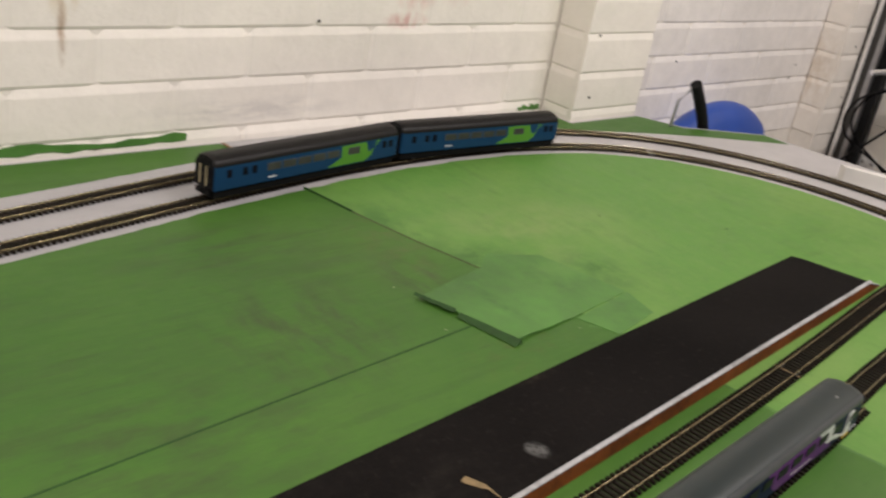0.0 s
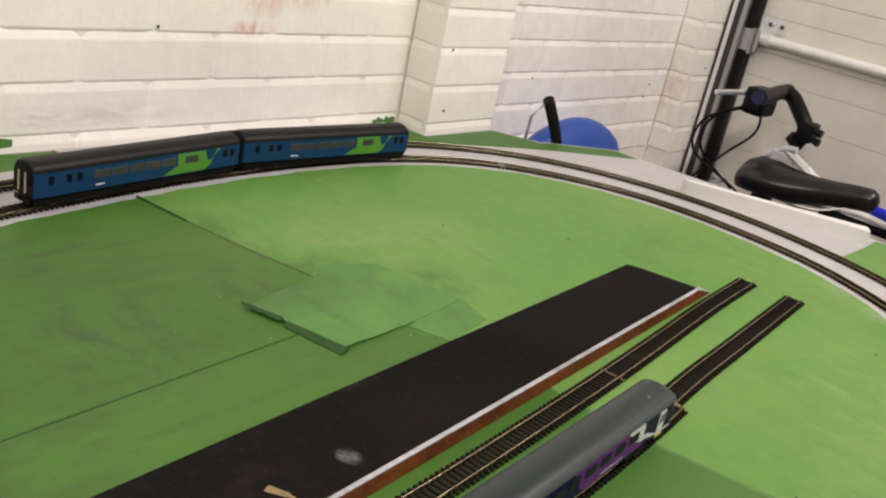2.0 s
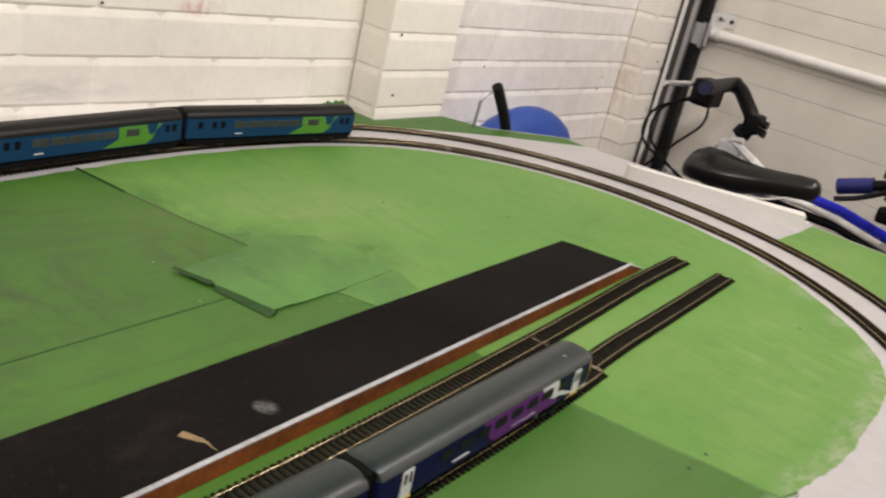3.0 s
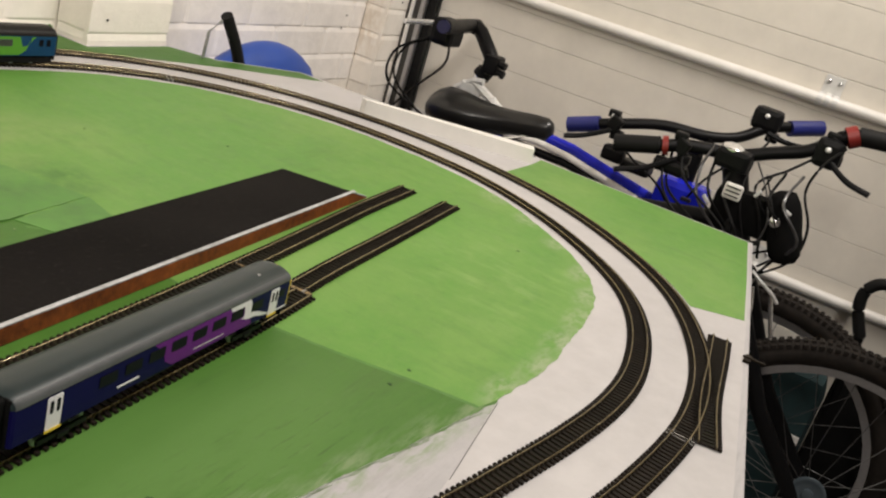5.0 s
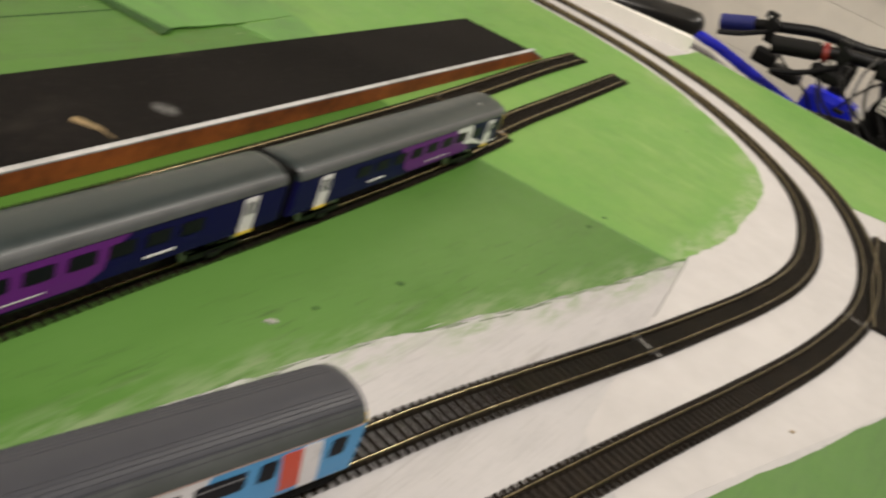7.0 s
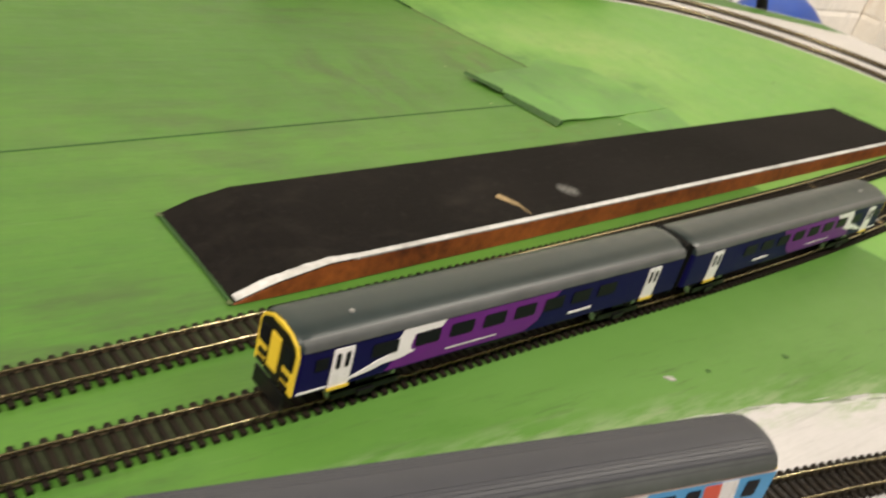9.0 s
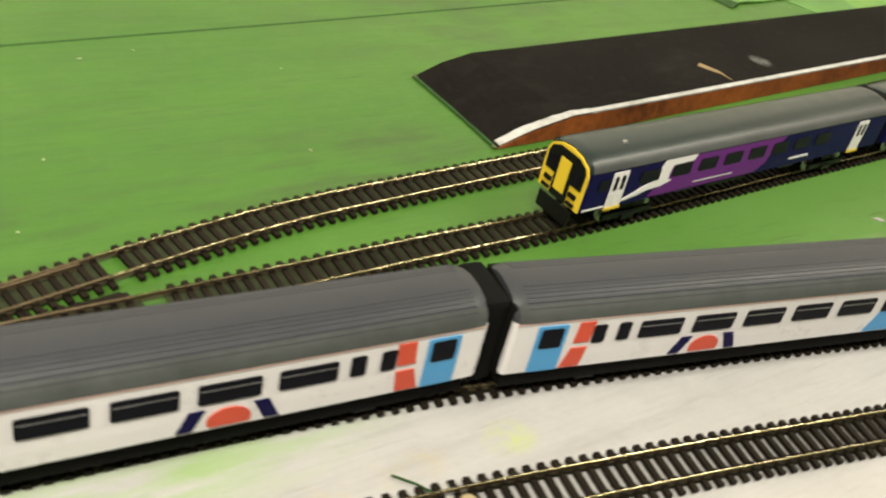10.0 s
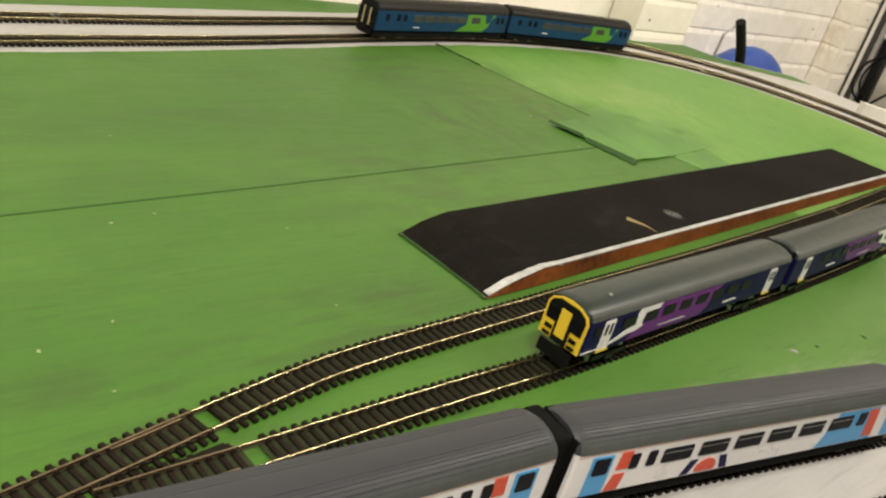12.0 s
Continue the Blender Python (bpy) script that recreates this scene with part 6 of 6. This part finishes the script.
black_bike = thing("bicycle", "black mountain bike with red-ended grips leaning near the board", "bicycle")
BB = [(2.40, 1.372, 0.871), (2.41, 1.29, 0.895), (2.43, 1.24, 0.910), (2.45, 1.155, 0.922), (2.46, 1.10, 0.945), (2.47, 1.04, 0.972), (2.48, 0.985, 1.020), (2.49, 0.90, 1.03)]
tube_part("handlebar", curve_points(BB, 4), 0.0125, M_BLACK, black_bike, "black riser handlebar")
tube_part("grip", [BB[0], BB[1]], 0.017, M_RUBBER, black_bike, "black ribbed grip", 14)
tube_part("grip_ring", [(2.412, 1.286, 0.896), (2.414, 1.276, 0.899)], 0.0185, M_DARKRED, black_bike, "red grip ring", 14)
tube_part("grip_ring", [(2.478, 0.992, 1.012), (2.482, 0.976, 1.022)], 0.0200, M_DARKRED, black_bike, "red grip ring", 14)
tube_part("grip", [(2.482, 0.975, 1.022), (2.49, 0.90, 1.03)], 0.017, M_RUBBER, black_bike, "black ribbed grip", 14)
brake_lever(black_bike, (2.425, 1.252, 0.905), (2.36, 1.34, 0.865), (-0.028, 0.0, -0.022))
brake_lever(black_bike, (2.475, 1.005, 0.99), (2.45, 0.92, 0.965), (-0.028, 0.0, -0.022))
bm = bmesh.new()
box(bm, 2.41, 2.475, 1.125, 1.19, 0.895, 0.935, 0.010)
stem_b = part("stem", bm, M_BLACK, black_bike)
bm = bmesh.new()
lathe(bm, [(0.004, 0), (0.020, 0), (0.020, 0.003), (0.016, 0.005), (0.004, 0.0055)], 16, Matrix.Translation((2.43, 1.165, 0.934)) @ Matrix.Rotation(radians(-12), 4, "Y"))
part("stem_cap", bm, M_CHROME, stem_b, "shiny steel stem cap")
tube_part("head_tube", [(2.44, 1.15, 0.90), (2.44, 1.065, 0.70)], 0.024, M_BLACK, black_bike)
tube_part("top_tube", [(2.44, 1.125, 0.80), (2.47, 1.45, 0.72), (2.49, 1.60, 0.68)], 0.019, M_BLACK, black_bike)
tube_part("down_tube", [(2.44, 1.11, 0.73), (2.48, 1.50, 0.28)], 0.024, M_BLACK, black_bike)
for s in (-1, 1):
    tube_part("fork_leg", [(2.44 + s * 0.055, 1.060, 0.71), (2.45 + s * 0.055, 0.94, 0.50), (2.46 + s * 0.055, 0.80, 0.335)], 0.016, M_BLACK, black_bike)
tube_part("fork_crown", [(2.38, 1.06, 0.705), (2.50, 1.06, 0.705)], 0.021, M_BLACK, black_bike)
bm = bmesh.new()
lump = random.Random(4)
lathe(bm, [(max(0.02, math.sin(a) ** 0.45), -math.copysign(abs(math.cos(a)) ** 0.7, math.cos(a))) for a in np.linspace(0.02, math.pi - 0.02, 14)], 20, Matrix.Translation((2.42, 1.028, 0.832)) @ Matrix.Rotation(-0.4, 4, "X") @ Matrix.Diagonal((0.036, 0.032, 0.066, 1)))
for v in bm.verts:
    v.co += Vector((lump.uniform(-1, 1), lump.uniform(-1, 1), lump.uniform(-1, 1))) * 0.0014
box(bm, 2.415, 2.465, 1.040, 1.165, 0.79, 0.868, 0.018)
part("front_bag", bm, M_MATT, black_bike, "black lamp and cable bundle", True)
bm = bmesh.new()
lathe(bm, [(0.003, 0), (0.009, 0.001), (0.010, 0.005), (0.005, 0.009)], 14, Matrix.Translation((2.388, 1.045, 0.842)) @ Matrix.Rotation(radians(-90), 4, "Y"))
part("lamp_clip", bm, M_CHROME, black_bike, "small shiny steel clip", True)
bm = bmesh.new()
lathe(bm, [(0.004, 0), (0.016, 0.002), (0.018, 0.010), (0.012, 0.018)], 14, Matrix.Translation((2.395, 1.075, 0.70)) @ Matrix.Rotation(radians(-90), 4, "Y"))
part("reflector", bm, M_CHROME, black_bike, "round bright reflector")
bm = bmesh.new()
box(bm, 2.388, 2.398, 1.116, 1.150, 0.850, 0.880, 0.005)
badge = part("badge", bm, M_BAR, black_bike, "white badge with dark stripes")
for k in range(3):
    bm = bmesh.new()
    box(bm, 2.3868, 2.3885, 1.120, 1.146, 0.856 + k * 0.008, 0.8585 + k * 0.008)
    part("stripe", bm, M_BLACK, badge)
spoke_wheel(black_bike, (2.46, 0.80, 0.335), 0.33, 6)
for q in ([(2.43, 1.25, 0.90), (2.37, 1.22, 0.86), (2.36, 1.12, 0.80), (2.41, 1.07, 0.72)], [(2.44, 1.27, 0.89), (2.40, 1.25, 0.83), (2.38, 1.18, 0.79), (2.40, 1.13, 0.74)],
          [(2.41, 1.28, 0.885), (2.36, 1.24, 0.82), (2.37, 1.15, 0.765), (2.43, 1.08, 0.76)], [(2.465, 0.985, 0.995), (2.42, 1.010, 0.958), (2.42, 1.018, 0.905), (2.42, 0.991, 0.850), (2.42, 0.987, 0.801), (2.42, 1.003, 0.765), (2.43, 1.05, 0.72)], [(2.47, 1.02, 0.97), (2.43, 1.06, 0.93), (2.40, 1.10, 0.89), (2.40, 1.07, 0.83), (2.42, 1.05, 0.76)]):
    tube_part("cable", curve_points(q, 8), 0.0026, M_RUBBER, black_bike, n=6)

bm = bmesh.new()
box(bm, 2.388, 2.422, 1.228, 1.290, 0.852, 0.878, 0.008)
part("shifter", bm, M_BLACK, black_bike)
bm = bmesh.new()
box(bm, 2.535, 2.585, 1.315, 1.38, 0.797, 0.820, 0.008)
box(bm, 2.515, 2.550, 1.372, 1.420, 0.808, 0.840, 0.008)
part("shifter", bm, M_BLACK, bike)

bm = bmesh.new()
box(bm, 2.655, 2.70, 1.120, 1.180, 0.952, 1.000, 0.012)
part("shifter", bm, M_BLACK, bike)
bm = bmesh.new()
box(bm, 2.452, 2.498, 0.985, 1.035, 0.950, 1.005, 0.012)
part("shifter", bm, M_BLACK, black_bike)
for x, y, z in ((2.652, 1.150, 0.985), (2.45, 1.012, 0.985), (2.545, 1.425, 0.895)):
    bm = bmesh.new()
    lathe(bm, [(0.0008, 0.004), (0.004, 0.003), (0.0055, 0.0)], 10, Matrix.Translation((x, y, z)) @ Matrix.Rotation(radians(-70), 4, "Y"))
    part("bolt", bm, M_ZINC, black_bike if x < 2.5 else bike)

# brake arms, spoke disc and more cables on the black bike
for q in ([(2.400, 1.001, 0.712), (2.399, 0.985, 0.670), (2.400, 0.970, 0.634)], [(2.398, 1.036, 0.712), (2.398, 1.024, 0.672), (2.400, 1.012, 0.636)]):
    tube_part("brake_arm", curve_points(q, 4), 0.0042, M_CHROME, black_bike, "bright steel brake arm", 8)
tube_part("brake_noodle", curve_points([(2.392, 1.046, 0.742), (2.388, 1.022, 0.728), (2.392, 1.000, 0.715), (2.398, 0.985, 0.700)], 5), 0.0032, M_ZINC, black_bike, "bright bent cable guide", 8)
bm = bmesh.new()
lathe(bm, [(0.004, -0.001), (0.033, -0.001), (0.034, 0.0), (0.033, 0.0015), (0.028, 0.0020), (0.027, 0.0012), (0.011, 0.0012), (0.010, 0.006), (0.004, 0.007)], 24, Matrix.Translation((2.398, 0.797, 0.380)) @ Matrix.Rotation(radians(-84), 4, "Y"))
part("hub_reflector", bm, M_FRAMEGREY, black_bike, "grey plastic disc at the hub", True)
tangle = random.Random(9)
for k in range(9):
    y0, z0 = 1.02 + 0.02 * k, 0.93 - 0.008 * (k % 4)
    p = [Vector((2.42 + tangle.uniform(-0.02, 0.03), y0 + tangle.uniform(0.0, 0.03), z0)), Vector((2.375 + tangle.uniform(-0.012, 0.03), y0 + tangle.uniform(-0.03, 0.03), z0 - 0.05)),
         Vector((2.372 + tangle.uniform(0, 0.04), y0 + tangle.uniform(-0.05, 0.0), z0 - 0.11)), Vector((2.41 + tangle.uniform(-0.01, 0.03), 1.06 + tangle.uniform(-0.02, 0.03), 0.74 + tangle.uniform(-0.02, 0.02)))]
    tube_part("cable", curve_points(p, 7), tangle.choice((0.0016, 0.0022, 0.0028)), M_RUBBER if k % 4 else M_SPOKE, black_bike, n=6)
for k, (x, y, z, r) in enumerate(((2.380, 1.205, 0.822, 0.006), (2.378, 1.172, 0.838, 0.005), (2.384, 1.118, 0.806, 0.007), (2.380, 1.090, 0.880, 0.005), (2.376, 1.062, 0.795, 0.006), (2.376, 1.030, 0.868, 0.004), (2.378, 1.22, 0.868, 0.005))):
    bm = bmesh.new()
    box(bm, -r, r, -r * 1.6, r * 1.6, -r * 0.6, r * 0.6, r * 0.3, Matrix.Translation((x, y, z)) @ Matrix.Rotation(0.7 * k, 4, "X"))
    part("cable_end", bm, M_ZINC if k % 2 else M_RUBBER, black_bike, "small bright cable fitting" if k % 2 else "black cable fitting")
hook = thing("hooked_handle", "black hooked handle standing against the garage door", "handle")
tube_part("shaft", [(2.76, 0.775, 0.0), (2.75, 0.808, 0.603)], 0.010, M_BLACK, hook)
tube_part("hook", curve_points([(2.75, 0.808, 0.603), (2.75, 0.834, 0.660), (2.75, 0.836, 0.700), (2.75, 0.815, 0.726), (2.75, 0.780, 0.728), (2.75, 0.755, 0.705)], 6), 0.013, M_RUBBER, hook, "black rubber hook", 12)

third = thing("bicycle", "black bicycle handlebar with chrome steerer behind the saddle", "bicycle")
tube_part("steerer", [(2.72, 1.815, 0.78), (2.72, 1.805, 0.85)], 0.017, M_CHROME, third, "chrome steerer tube")
bm = bmesh.new()
box(bm, 2.67, 2.70, 1.775, 1.830, 0.79, 0.832, 0.006)
tube(bm, [(2.682, 1.845, 0.805), (2.676, 1.80, 0.838), (2.674, 1.775, 0.842)], 0.008, 8)
tube(bm, [(2.680, 1.80, 0.835), (2.672, 1.74, 0.808), (2.674, 1.69, 0.782)], 0.011, 8)
tube(bm, [(2.672, 1.775, 0.800), (2.670, 1.735, 0.815), (2.670, 1.72, 0.800)], 0.006, 8)
part("clamp", bm, M_ZINC, third, "chrome clamp")
tube_part("frame_tube", [(2.72, 1.81, 0.80), (2.72, 1.62, 0.71), (2.72, 1.40, 0.62)], 0.016, M_CHROME, third, "chrome frame tube")
tube_part("head_tube", [(2.72, 1.805, 0.80), (2.72, 1.86, 0.62)], 0.024, M_BLACK, third)
bm = bmesh.new()
tube(bm, curve_points([(2.72, 1.808, 0.845), (2.72, 1.790, 0.868), (2.72, 1.790, 0.890), (2.73, 1.822, 0.922), (2.745, 1.850, 0.942), (2.75, 1.873, 0.946)], 4), 0.0175, 12)
tube(bm, [(2.715, 1.803, 0.846), (2.715, 1.795, 0.862)], 0.022, 12)
for z in (0.872, 0.892):
    tube(bm, [(2.705, 1.775, z), (2.705, 1.752, z - 0.004)], 0.0075, 8)
    tube(bm, [(2.705, 1.753, z - 0.004), (2.705, 1.744, z - 0.005)], 0.0095, 8)
box(bm, 2.69, 2.742, 1.762, 1.800, 0.858, 0.904, 0.009)
part("stem", bm, M_BLACK, third, "thick black stem", smooth=True)
tube_part("handlebar", [(2.80, 1.884, 0.944), (2.70, 1.866, 0.948), (2.58, 1.84, 0.953), (2.49, 1.826, 0.956)], 0.017, M_BLACK, third, "black handlebar seen end on")
tube_part("bar_end", [(2.492, 1.8265, 0.956), (2.484, 1.825, 0.9562)], 0.0145, M_PLUG, third, "dark blue bar plug")
bm = bmesh.new()
box(bm, 2.55, 2.62, 1.83, 1.885, 0.905, 0.965, 0.012)
part("lever_body", bm, M_BLACK, third)
tube_part("lever_blade", [(2.57, 1.88, 0.948), (2.53, 1.91, 0.942), (2.50, 1.925, 0.938)], 0.006, M_CHROME, third, "bright lever blade", 8)
for q in ([(2.57, 1.88, 0.92), (2.57, 1.965, 0.86), (2.60, 1.98, 0.78), (2.66, 1.90, 0.72), (2.70, 1.85, 0.68)], [(2.57, 1.87, 0.92), (2.58, 1.95, 0.87), (2.61, 1.97, 0.79), (2.66, 1.89, 0.71)], [(2.59, 1.85, 0.92), (2.62, 1.86, 0.86), (2.64, 1.92, 0.79), (2.68, 2.0, 0.70)]):
    tube_part("cable", curve_points(q, 8), 0.003, M_RUBBER, third, n=6)
for s in (-1, 1):
    tube_part("fork_leg", [(2.72 + s * 0.04, 1.86, 0.63), (2.72 + s * 0.045, 1.93, 0.335)], 0.014, M_BLACK, third)
tube_part("fork_crown", [(2.67, 1.86, 0.63), (2.77, 1.86, 0.63)], 0.018, M_BLACK, third)

bag = thing("canvas_bag", "dark teal canvas bag standing on the floor behind the wheels", "bag")
bm = bmesh.new()
box(bm, 2.68, 2.84, 0.82, 1.06, 0.0, 0.50, 0.045)
part("sack", bm, M_TEAL, bag, smooth=True)
bm = bmesh.new()
box(bm, 2.672, 2.679, 0.832, 0.875, 0.325, 0.362, 0.001)
part("tag", bm, M_BAR, bag, "white paper tag")

# made-up black bulk that darkens the space behind the wheels
dark_bulk = thing("holdall_bag", "black bulk added for the dark clutter behind the wheels", "bag")
bm = bmesh.new()
for k, (y, w, h) in enumerate(((0.05, 0.05, 0.40), (0.12, 0.075, 0.50), (0.35, 0.085, 0.57), (0.62, 0.085, 0.58), (0.76, 0.07, 0.56), (0.81, 0.045, 0.50))):
    ring = [bm.verts.new((2.79 + w * math.copysign(abs(math.cos(a)) ** 0.6, math.cos(a)), y, h / 2 + h / 2 * math.copysign(abs(math.sin(a)) ** 0.6, math.sin(a)))) for a in np.linspace(0, 2 * math.pi, 20, endpoint=False)]
    if k:
        for i in range(20):
            bm.faces.new((last[i], last[(i + 1) % 20], ring[(i + 1) % 20], ring[i]))
    else:
        bm.faces.new(ring)
    last = ring
bm.faces.new(last[::-1])
part("sack", bm, M_MATT, dark_bulk, smooth=True)
tube_part("carry_strap", curve_points([(2.72, 0.30, 0.52), (2.705, 0.36, 0.62), (2.705, 0.54, 0.62), (2.72, 0.60, 0.52)], 6), 0.009, M_BLACK, dark_bulk, n=8)
